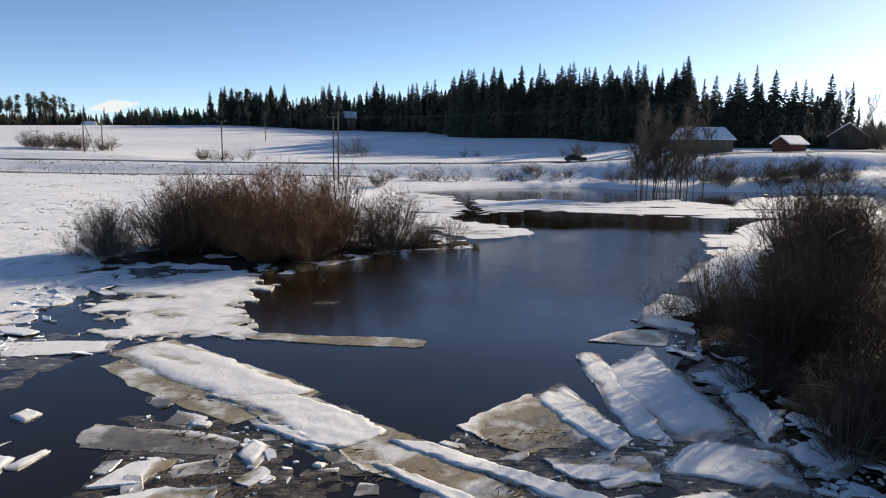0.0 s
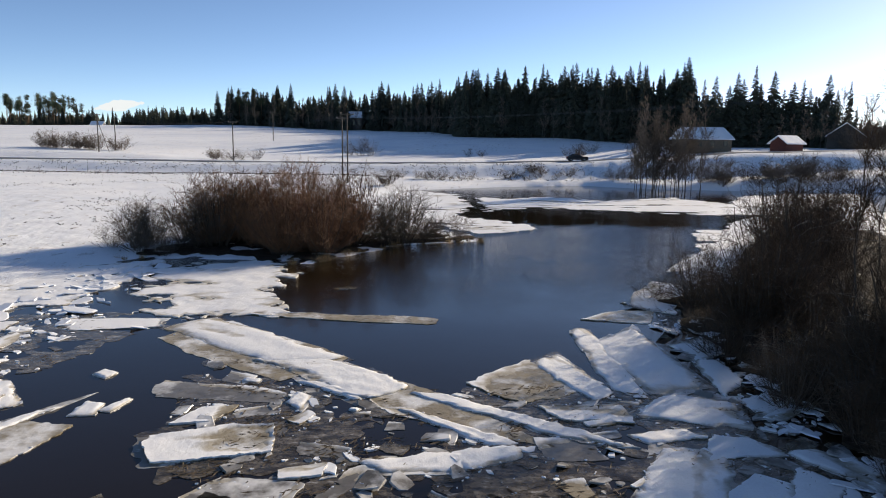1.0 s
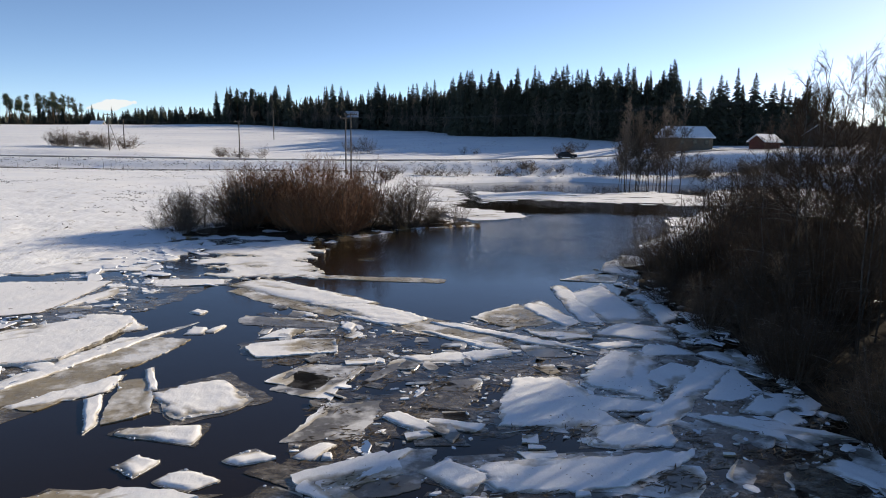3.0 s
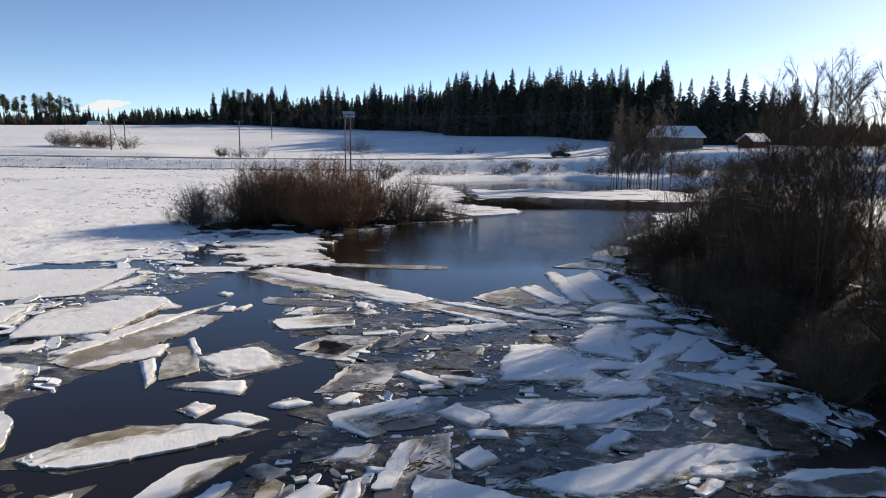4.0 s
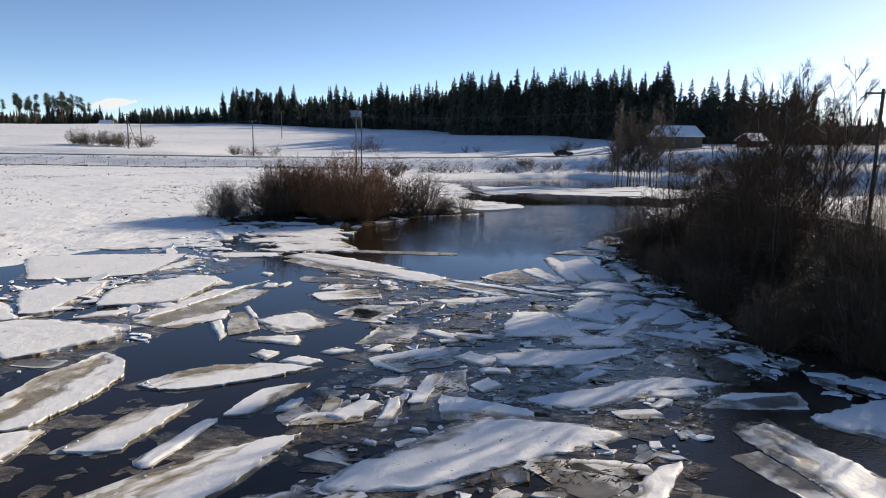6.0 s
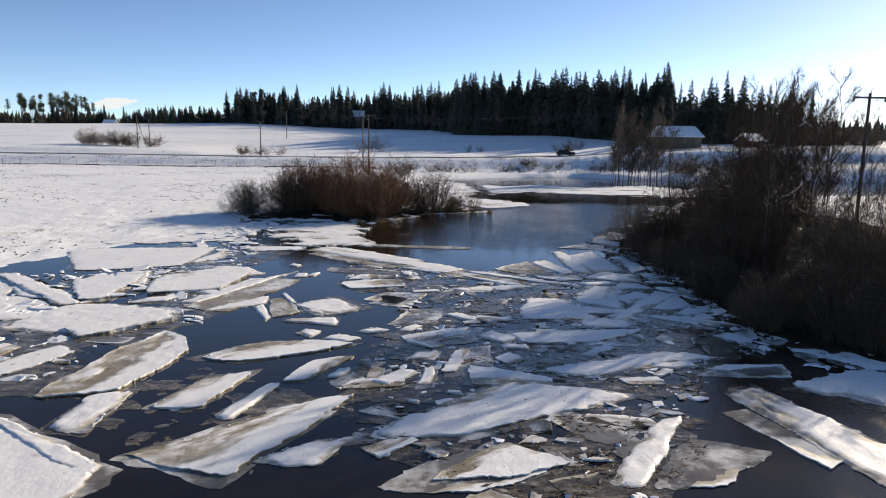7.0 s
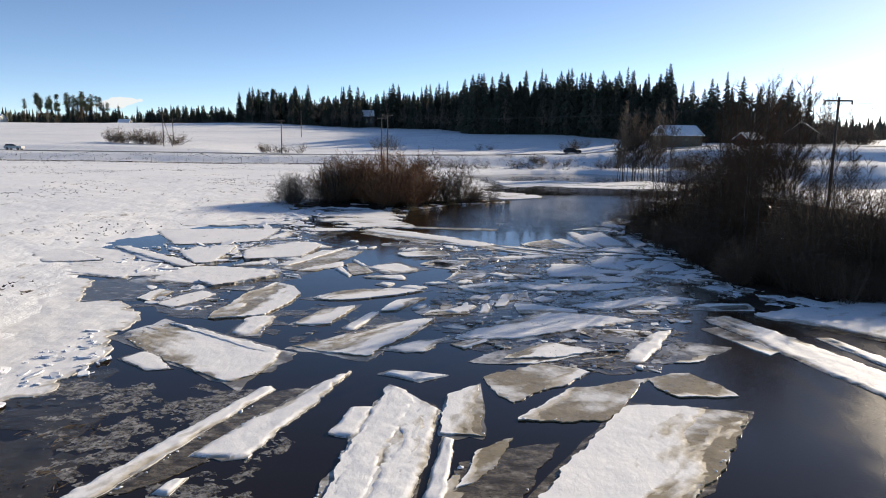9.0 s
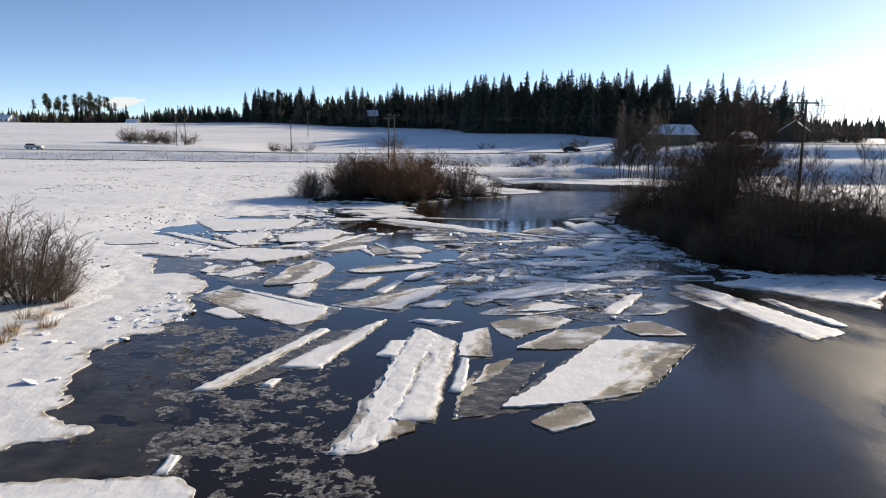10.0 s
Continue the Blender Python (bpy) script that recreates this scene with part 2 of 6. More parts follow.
# ---- building helpers ----
def mesh_of(name, verts, faces, mat, smooth=False):
    me = bpy.data.meshes.new(name)
    me.from_pydata(verts, [], faces)
    me.materials.append(mat)
    if smooth:
        me.shade_smooth()
    me.update()
    return me


def piece(name, me, parent=None, label=""):
    ob = new(name, me)
    ob.parent = parent
    if label:
        tagged(ob, label)
    return ob


def part(name, bm, mat, parent, label="", smooth=False):
    me = bpy.data.meshes.new(name)
    bm.to_mesh(me)
    bm.free()
    me.materials.append(mat)
    if smooth:
        me.shade_smooth()
    return piece(name, me, parent, label)


def box(bm, x0, x1, y0, y1, z0, z1, bevel=0.0):
    r = bmesh.ops.create_cube(bm, size=1, matrix=Matrix.LocRotScale(
        ((x0 + x1) / 2, (y0 + y1) / 2, (z0 + z1) / 2), None, (x1 - x0, y1 - y0, z1 - z0)))
    if bevel:
        edges = {e for v in r["verts"] for e in v.link_edges}
        bmesh.ops.bevel(bm, geom=list(edges), offset=bevel, segments=2, affect="EDGES")
    return bm


def tube(verts, faces, pts, r0, r1, sides=3):
    """A tapered limb through the points, added to verts and faces."""
    base, n = len(verts), len(pts)
    for i, p in enumerate(pts):
        ahead = (pts[min(i + 1, n - 1)] - pts[max(i - 1, 0)]).normalized()
        u = ahead.orthogonal().normalized()
        w = ahead.cross(u)
        r = r0 + (r1 - r0) * i / (n - 1)
        for s in range(sides):
            a = 2 * math.pi * s / sides
            verts.append(p + (u * math.cos(a) + w * math.sin(a)) * r)
    for i in range(n - 1):
        for s in range(sides):
            a, b2 = base + i * sides + s, base + i * sides + (s + 1) % sides
            faces.append((a, b2, b2 + sides, a + sides))
    faces.append(tuple(base + (n - 1) * sides + s for s in range(sides)))


def fbm(x, y, octaves=4, seed=0.0, keep=1.0):
    """Layered noise; a lower keep makes it more ragged."""
    return noise.fractal(Vector((x, y, seed)), keep, 2.0, octaves)


def smooth01(t):
    t = np.clip(t, 0, 1)
    return t * t * (3 - 2 * t)


# ---- the river and the ground ----
RIVER = [(-27, -90), (-24, -40), (-23.5, -26), (-22.5, -15), (-22, -5), (-24, 2), (-27, 8), (-28.5, 18), (-26, 26),
         (-23, 32), (-21.5, 38), (-20.5, 41.5), (-14, 42), (-9.2, 40.3), (-6.5, 45), (-2.5, 50), (3.2, 51.8), (3.5, 54.5),
         (-1, 60), (-3, 75), (-6, 95), (-7, 106), (2, 112), (14, 120), (26, 124), (36, 117), (48, 116), (70, 118),
         (130, 122), (400, 130), (400, 105), (130, 92), (75, 86), (48, 79), (34, 73), (28.5, 66), (24, 55), (18.5, 46),
         (13.5, 38), (12, 30), (11, 20), (11, 10), (10.8, 2), (14, -1), (22, 0), (34, -4), (50, -14), (60, -90)]


def inside_distance(poly, x, y):
    """Signed distance to a closed outline, positive inside; x and y are arrays."""
    p = np.array(poly, float)
    q = np.roll(p, -1, 0)
    best = np.full(np.shape(x), 1e9)
    odd = np.zeros(np.shape(x), bool)
    for (ax, ay), (bx, by) in zip(p, q):
        ex, ey = bx - ax, by - ay
        t = np.clip(((x - ax) * ex + (y - ay) * ey) / (ex * ex + ey * ey), 0, 1)
        best = np.minimum(best, np.hypot(x - ax - t * ex, y - ay - t * ey))
        cross = ((ay > y) != (by > y)) & (x < (bx - ax) * (y - ay) / (by - ay + 1e-12) + ax)
        odd ^= cross
    return np.where(odd, best, -best)


# heights of the land beyond the river plain: rows by distance, columns by bearing x / y
FAR_Y = np.array([126, 137, 146, 156, 180, 230, 340, 620, 5000.0])
FAR_A = np.array([-0.63, -0.47, -0.31, -0.15, 0.02, 0.18, 0.33, 0.45, 0.6])
FAR_Z = np.array([(1.2, 1.1, 1.3, 1.3, 0.9, 0.8, 1.2, 2.0, 3.0), (3.0, 3.0, 2.9, 3.0, 3.3, 3.9, 5.0, 6.2, 6.8),
                  (3.0, 3.0, 2.9, 3.0, 3.3, 3.9, 5.2, 6.4, 7.0), (4.2, 4.0, 2.8, 3.2, 3.7, 4.4, 6.2, 6.6, 7.0),
                  (5.0, 4.3, 3.6, 3.9, 4.2, 5.3, 6.8, 7.0, 7.3), (7.4, 7.0, 6.6, 7.1, 8.6, 9.1, 8.6, 8.0, 8.0),
                  (12.0, 12.7, 13.5, 12.1, 12.6, 12.0, 10.0, 9.0, 9.0), (13.0, 12.0, 13.0, 13.0, 13.0, 12.0, 10.0, 9.0, 9.0),
                  (14.0, 14.0, 14.0, 14.0, 14.0, 14.0, 14.0, 14.0, 14.0)])


def land(x, y):
    """Ground height, bed of the river included; x and y are arrays."""
    x, y = np.asarray(x, float), np.asarray(y, float)
    d = -inside_distance(RIVER, x, y)
    near = 1.25 * (1 - np.exp(-np.maximum(d, 0) / 22))
    yy = np.clip(y, 126, 5000)
    a = np.clip(x / np.maximum(yy, 1), -0.63, 0.6)
    i = np.clip(np.searchsorted(FAR_Y, yy) - 1, 0, 7)
    j = np.clip(np.searchsorted(FAR_A, a) - 1, 0, 7)
    u, v = smooth01((yy - FAR_Y[i]) / (FAR_Y[i + 1] - FAR_Y[i])), (a - FAR_A[j]) / (FAR_A[j + 1] - FAR_A[j])
    u = np.where(i > 4, (yy - FAR_Y[i]) / (FAR_Y[i + 1] - FAR_Y[i]), u)
    v = smooth01(v)
    far = (FAR_Z[i, j] * (1 - v) + FAR_Z[i, j + 1] * v) * (1 - u) + (FAR_Z[i + 1, j] * (1 - v) + FAR_Z[i + 1, j + 1] * v) * u
    k = smooth01((y - 104) / 22)
    top = near * (1 - k) + far * k
    top = np.minimum(top, 0.03 + 0.5 * np.maximum(d, 0))
    return np.where(d > 0, top, -0.9 * smooth01(-d / 1.6))


def land_at(x, y):
    return float(land(np.array([x]), np.array([y]))[0])


def axis(fine0, fine1, step, low, high, grow=1.09):
    mid = list(np.arange(fine0, fine1 + 1e-6, step))
    up, s = [mid[-1]], step
    while up[-1] < high:
        s *= grow
        up.append(up[-1] + s)
    down, s = [mid[0]], step
    while down[-1] > low:
        s *= grow
        down.append(down[-1] - s)
    return np.array(down[:0:-1] + mid + up[1:])


def build_ground():
    xs, ys = axis(-46, 40, 0.7, -2500, 2500, 1.07), axis(-44, 74, 0.7, -900, 4500, 1.018)
    gx, gy = np.meshgrid(xs, ys)
    gz = land(gx, gy)
    d = -inside_distance(RIVER, gx, gy)
    for r in range(gx.shape[0]):
        for c in range(gx.shape[1]):
            if gy[r, c] < 420 and abs(gx[r, c]) < 260 and d[r, c] > -2:
                x, y = gx[r, c], gy[r, c]
                gz[r, c] += 0.07 * fbm(x * 0.55, y * 0.55, 4) + 0.10 * fbm(x * 0.12, y * 0.12, 3, 5.0)
                if 0.5 < d[r, c] < 14 and x < 0 and y < 60:
                    gz[r, c] += 0.10 * fbm(x * 0.9, y * 0.9, 3, 14.0, 0.7)
                if 125 < y < 137:
                    gz[r, c] += 0.12 * fbm(x * 0.6, y * 0.6, 4, 8.0, 0.6)
    verts = np.stack([gx, gy, gz], -1).reshape(-1, 3)
    idx = np.arange(len(verts)).reshape(gx.shape)
    faces = np.stack([idx[:-1, :-1], idx[:-1, 1:], idx[1:, 1:], idx[1:, :-1]], -1).reshape(-1, 4)
    ob = new("ground", mesh_of("ground", verts.tolist(), faces.tolist(), FIELD, True))
    tagged(ob, "snow-covered fields and river banks with stubble showing through", "ground", kind="structure")


build_ground()
wm = bmesh.new()
bmesh.ops.create_grid(wm, x_segments=2, y_segments=2, size=1, matrix=Matrix.Diagonal((230, 130, 1, 1)))
water = part("water", wm, WATER, None)
water.location = (150, 20, 0)
tagged(water, "dark still river water reflecting blue sky", "river", kind="structure")


def ribbon(name, x0, x1, line, width, lift, mat, step=3.0):
    verts, faces = [], []
    n = int((x1 - x0) / step)
    for i in range(n + 1):
        x = x0 + (x1 - x0) * i / n
        for s in (-0.5, 0.5):
            y = line(x) + s * width
            verts.append((x, y, land_at(x, line(x)) + lift))
    for i in range(n):
        faces.append((2 * i, 2 * i + 2, 2 * i + 3, 2 * i + 1))
    return new(name, mesh_of(name, verts, faces, mat))


def road_y(x):
    return 141.5 + 0.0005 * x


tagged(ribbon("road", -300, 300, road_y, 6.0, 0.10, ASPHALT), "wet grey country road along a snowy embankment", "road", kind="structure")


# ---- ice ----
def squircle(u, v, k):
    """The square -1..1 pulled towards a disc by k."""
    return u * math.sqrt(1 - k * v * v / 2), v * math.sqrt(1 - k * u * u / 2)


# ice style: slab material, snow bias, rim, slab freeboard, snow depth, label
snowy = (ICE, 0.52, 0.0, 0.03, 0.10, "ice floe covered with wind-packed snow")
crust = (ICE, 0.90, 0.0, 0.035, 0.03, "flat ice sheet under smooth even snow")
mixed = (TAN_ICE, 0.26, 0.15, 0.045, 0.05, "grey-tan ice floe partly covered with snow")
rimmed = (TAN_ICE, 0.10, 0.65, 0.045, 0.07, "bare tan ice floe with white snowy rims")
tan = (TAN_ICE, -0.50, 0.25, 0.035, 0.03, "wet tan ice floe with little snow")
ridge = (TAN_ICE, 0.46, 0.0, 0.035, 0.13, "long ridge of patchy snow on tan ice")
glazed = (TAN_ICE, 0.34, 0.25, 0.035, 0.04, "broad ice sheet under thin grey-white snow, tan at one corner")
stranded = (ICE, 0.95, 0.0, 0.13, 0.05, "snow-covered ice slab pushed up on the shore ice")
tan_plate = (TAN_ICE, -0.6, 0.1, 0.012, 0.02, "wet tan ice plate awash between snowy ridges")
plate = (PLATE_ICE, -0.42, 0.12, 0.018, 0.04, "smooth grey drowned ice plate with a trace of snow")
drowned = (THIN_ICE, -0.9, 0.0, 0.006, 0.02, "dark brown drowned ice awash between two snow ridges")
thin = (THIN_ICE, -0.55, 0.0, 0.016, 0.03, "thin dark grey translucent ice floe")
floe_count = 0
taken = []


def covered(x, y, margin=0.1):
    """Which of the places lie on floes that are laid already."""
    hit = np.zeros(np.shape(x), bool)
    for quad in taken:
        hit |= inside_distance(quad, x, y) > margin
    return hit



def floe(a, b, c, d, style):
    """One ice floe from its four corners in the plan: a slab, and the snow that lies on it."""
    global floe_count
    floe_count += 1
    seed = floe_count * 7.31
    mat, bias, rim, free, deep, label = style
    cs = [Vector((*p, 0)) for p in (a, b, c, d)]
    mid = sum(cs, Vector()) / 4
    grow = 0.0
    if bias > 0.3:      # bare wet ice shows round the snow
        least = min((cs[i] - cs[(i + 1) % 4]).length for i in range(4))
        grow = min(0.18, 0.10 * least)
        cs = [p + (p - mid).normalized() * grow for p in cs]
    lu = ((cs[1] - cs[0]).length + (cs[2] - cs[3]).length) / 2
    lv = ((cs[3] - cs[0]).length + (cs[2] - cs[1]).length) / 2
    cell = 0.13 if mid.y < 20 else (0.3 if mid.y < 40 else 1.0)
    nu, nv = min(90, max(8, int(lu / cell))), min(90, max(8, int(lv / cell)))
    size = min(lu, lv)
    taken.append((a, b, c, d))
    rough = min(0.10 * size, 0.30)
    rnd = random.Random(floe_count)
    tilt_x, tilt_y = rnd.uniform(-0.004, 0.004), rnd.uniform(-0.004, 0.004)
    round_k = rnd.uniform(0.0, 0.35) if size < 2.5 else rnd.uniform(0.1, 0.4)

    def place(i, j):
        u, v = squircle(2 * i / nu - 1, 2 * j / nv - 1, round_k)
        u, v = (u + 1) / 2, (v + 1) / 2
        p = (cs[0] * (1 - u) + cs[1] * u) * (1 - v) + (cs[3] * (1 - u) + cs[2] * u) * v
        f = 0.9 / max(size, 0.6)
        p.x += rough * (fbm(p.x * f + seed, p.y * f, 5, 1.0) + 0.3 * fbm(p.x * f * 4 + seed, p.y * f * 4, 3, 2.0))
        jag = min(0.07, 0.04 * size)
        p.x += jag * fbm(p.x * 3.7, p.y * 3.7, 3, seed + 30.0, 0.5)
        p.y += jag * fbm(p.x * 3.7, p.y * 3.7, 3, seed + 40.0, 0.5)
        p.y += rough * (fbm(p.x * f + seed, p.y * f, 5, 9.0) + 0.3 * fbm(p.x * f * 4 + seed, p.y * f * 4, 3, 4.0))
        return p

    pts = [[place(i, j) for i in range(nu + 1)] for j in range(nv + 1)]
    verts, faces = [], []
    for j in range(nv + 1):
        for i in range(nu + 1):
            p = pts[j][i]
            z = free + tilt_x * (p.x - mid.x) + tilt_y * (p.y - mid.y)
            verts.append((p.x - mid.x, p.y - mid.y, max(z, 0.02)))
    at = lambda i, j: j * (nu + 1) + i
    for j in range(nv):
        for i in range(nu):
            faces.append((at(i, j), at(i + 1, j), at(i + 1, j + 1), at(i, j + 1)))
    ring = [at(i, 0) for i in range(nu)] + [at(nu, j) for j in range(nv)] + [at(i, nv) for i in range(nu, 0, -1)] + [at(0, j) for j in range(nv, 0, -1)]
    low = len(verts)
    for k in ring:
        x, y, z = verts[k]
        verts.append((x * 0.985, y * 0.985, -0.12))
    n = len(ring)
    for k in range(n):
        faces.append((ring[k], low + k, low + (k + 1) % n, ring[(k + 1) % n]))
    slab = new("ice_floe", mesh_of("ice_floe", verts, faces, mat))
    slab.location = (mid.x, mid.y, 0)
    tagged(slab, label, "ice floe", "river ice floes")
    # snow: thick where the cover is kept, none where the ice lies bare
    slant = 0.3 if bias > 0.3 else 0.55
    side_u, side_v = rnd.uniform(-0.5, 0.5) * slant, rnd.choice((-1, 1)) * slant
    soft = 0.5 if bias > 0.3 else (0.55 if bias > -0.3 else 0.3)
    depth, cover = {}, {}
    for j in range(nv + 1):
        for i in range(nu + 1):
            p = pts[j][i]
            u, v = i / nu, j / nv
            edge = min(u * lu, (1 - u) * lu, v * lv, (1 - v) * lv)
            h = bias + rim * math.exp(-edge / (0.10 * size + 0.06)) + soft * fbm(u * lu * (0.35 if lu > lv else 1.1) + seed, v * lv * (1.1 if lu > lv else 0.35), 5, 3.0, 0.8) + side_u * (2 * u - 1) + side_v * (2 * v - 1)
            if grow:
                ragged = 1 + 1.1 * fbm(p.x * 1.7, p.y * 1.7, 4, seed, 0.6)
                h -= 1.2 * math.exp(-edge / (0.8 * grow)) * max(0.1, ragged)
            h = max(-0.3, min(1.0, h * 1.6))
            lump = 1 + 0.45 * fbm(p.x * 1.9, p.y * 1.9, 5, seed) + 0.8 * math.exp(-edge / 0.3) * max(0.0, fbm(p.x * 4.2, p.y * 4.2, 3, seed + 9.0, 0.5)) + 0.35 * rim * math.exp(-edge / 0.25)
            cover[i, j] = max(0.0, min(1.0, h * 1.3))
            depth[i, j] = deep * (1.7 * min(h, 0.2) + 0.14 * max(h - 0.2, 0)) * lump
    left = {(i, j) for j in range(nv) for i in range(nu) if max(depth[i, j], depth[i + 1, j], depth[i + 1, j + 1], depth[i, j + 1]) > 0}
    while left:
        cells, todo = set(), [left.pop()]
        while todo:
            c0 = todo.pop()
            cells.add(c0)
            for c1 in ((c0[0] + 1, c0[1]), (c0[0] - 1, c0[1]), (c0[0], c0[1] + 1), (c0[0], c0[1] - 1)):
                if c1 in left:
                    left.discard(c1)
                    todo.append(c1)
        if len(cells) >= 5:
            snow_patch(slab, sorted(cells), pts, depth, cover, nu, nv, mid, free, tilt_x, tilt_y)
    if mid.y < 30 and size > 0.9 and bias > -0.2 and rnd.random() < 0.75:
        drowned_edge(slab, [p - mid for p in cs], size, rnd, seed)
    if mid.y < 30 and size > 0.7:
        edge_rubble(slab, [Vector(verts[k]) for k in ring], rnd, seed, 0.5 if bias < -0.3 else 1.0)
    return slab


def drowned_edge(slab, cs, size, rnd, seed):
    """Grey ice awash round a floe: a ragged margin, broad on one side and missing on another."""
    reach = [rnd.uniform(0.0, 1.0) ** 1.5 * min(0.5, 0.20 * size) for k in range(4)]
    wide = [p + p.normalized() * r for p, r in zip(cs, reach)]
    n, pts = 44, []
    for k in range(n):
        side, t = divmod(4 * k / n, 1.0)
        p = wide[int(side)].lerp(wide[(int(side) + 1) % 4], t)
        p = p * (1 + 0.10 * fbm(p.x * 1.1, p.y * 1.1, 5, seed + 50.0, 0.5)) * 1.02
        pts.append(p)
    z = 0.008 + 0.008 * rnd.random()
    verts = [(0, 0, z)] + [(p.x, p.y, z) for p in pts] + [(p.x, p.y, -0.05) for p in pts]
    faces = [(0, 1 + k, 1 + (k + 1) % n) for k in range(n)] + [(1 + k, 1 + n + k, 1 + n + (k + 1) % n, 1 + (k + 1) % n) for k in range(n)]
    piece("drowned_edge", mesh_of("drowned_edge", verts, faces, PLATE_ICE if rnd.random() < 0.5 else THIN_ICE), slab, "grey translucent ice awash round the rim")


def edge_rubble(slab, rim, rnd, seed, share):
    """Crumbs of snow and ice heaped along the rim of a floe."""
    verts, faces = [], []
    for i, p in enumerate(rim):
        q = rim[(i + 1) % len(rim)]
        thick = fbm(p.x * 0.8, p.y * 0.8, 3, seed + 5.0) + 0.15
        for k in range(4):
            if rnd.random() > thick * 0.3 * share:
                continue
            c = p.lerp(q, rnd.random()) * rnd.uniform(0.90, 0.985)
            r, turn = rnd.uniform(0.012, 0.034) * (1 + 1.6 * max(0.0, thick) * rnd.random() ** 4), rnd.random() * 3
            z, b = p.z + r * rnd.uniform(-0.2, 0.45), len(verts)
            for a in range(5):
                t, s = turn + a * 1.2566, r * rnd.uniform(0.7, 1.9)
                verts.append((c.x + s * math.cos(t), c.y + s * math.sin(t), z + r * rnd.uniform(-0.3, 0.2)))
            verts.extend(((c.x + r * rnd.uniform(-0.4, 0.4), c.y + r * rnd.uniform(-0.4, 0.4), z + r * rnd.uniform(0.4, 0.8)), (c.x, c.y, z - r)))
            faces.extend((b + a, b + (a + 1) % 5, b + 5) for a in range(5))
            faces.extend((b + (a + 1) % 5, b + a, b + 6) for a in range(5))
    if verts:
        tagged(piece("edge_rubble", mesh_of("edge_rubble", verts, faces, SNOW), slab), "crumbled white snow and ice along the rim", kind="stuff")


def snow_patch(slab, cells, pts, depth, cover, nu, nv, mid, free, tilt_x, tilt_y):
    """One patch of snow on a floe, over the given cells of its net."""
    verts, faces, made, shares = [], [], {}, []
    for i, j in cells:
        ks = ((i, j), (i + 1, j), (i + 1, j + 1), (i, j + 1))
        for k in ks:
            if k not in made:
                p = pts[k[1]][k[0]]
                z0 = max(free + tilt_x * (p.x - mid.x) + tilt_y * (p.y - mid.y), 0.02)
                made[k] = len(verts)
                verts.append((p.x - mid.x, p.y - mid.y, z0 + max(depth[k], -0.012) + 0.004))
                shares.append(cover[k])
        faces.append(tuple(made[k] for k in ks))
    rim_keys = [(i, 0) for i in range(nu)] + [(nu, j) for j in range(nv)] + [(i, nv) for i in range(nu, 0, -1)] + [(0, j) for j in range(nv, 0, -1)]
    for k0, k1 in zip(rim_keys, rim_keys[1:] + rim_keys[:1]):
        if k0 in made and k1 in made:
            lo = len(verts)
            for k in (k0, k1):
                x, y, z = verts[made[k]]
                verts.extend(((x, y, z), (x * 0.997, y * 0.997, min(z, free) - 0.02)))
                shares.extend((max(cover[k], 0.8), max(cover[k], 0.8)))
            faces.append((lo, lo + 1, lo + 3, lo + 2))
    me = mesh_of("snow_cover", verts, faces, ICE_SNOW, True)
    me.attributes.new("cover", "FLOAT", "POINT").data.foreach_set("value", shares)
    piece("snow_cover", me, slab, "lumpy white snow cover")


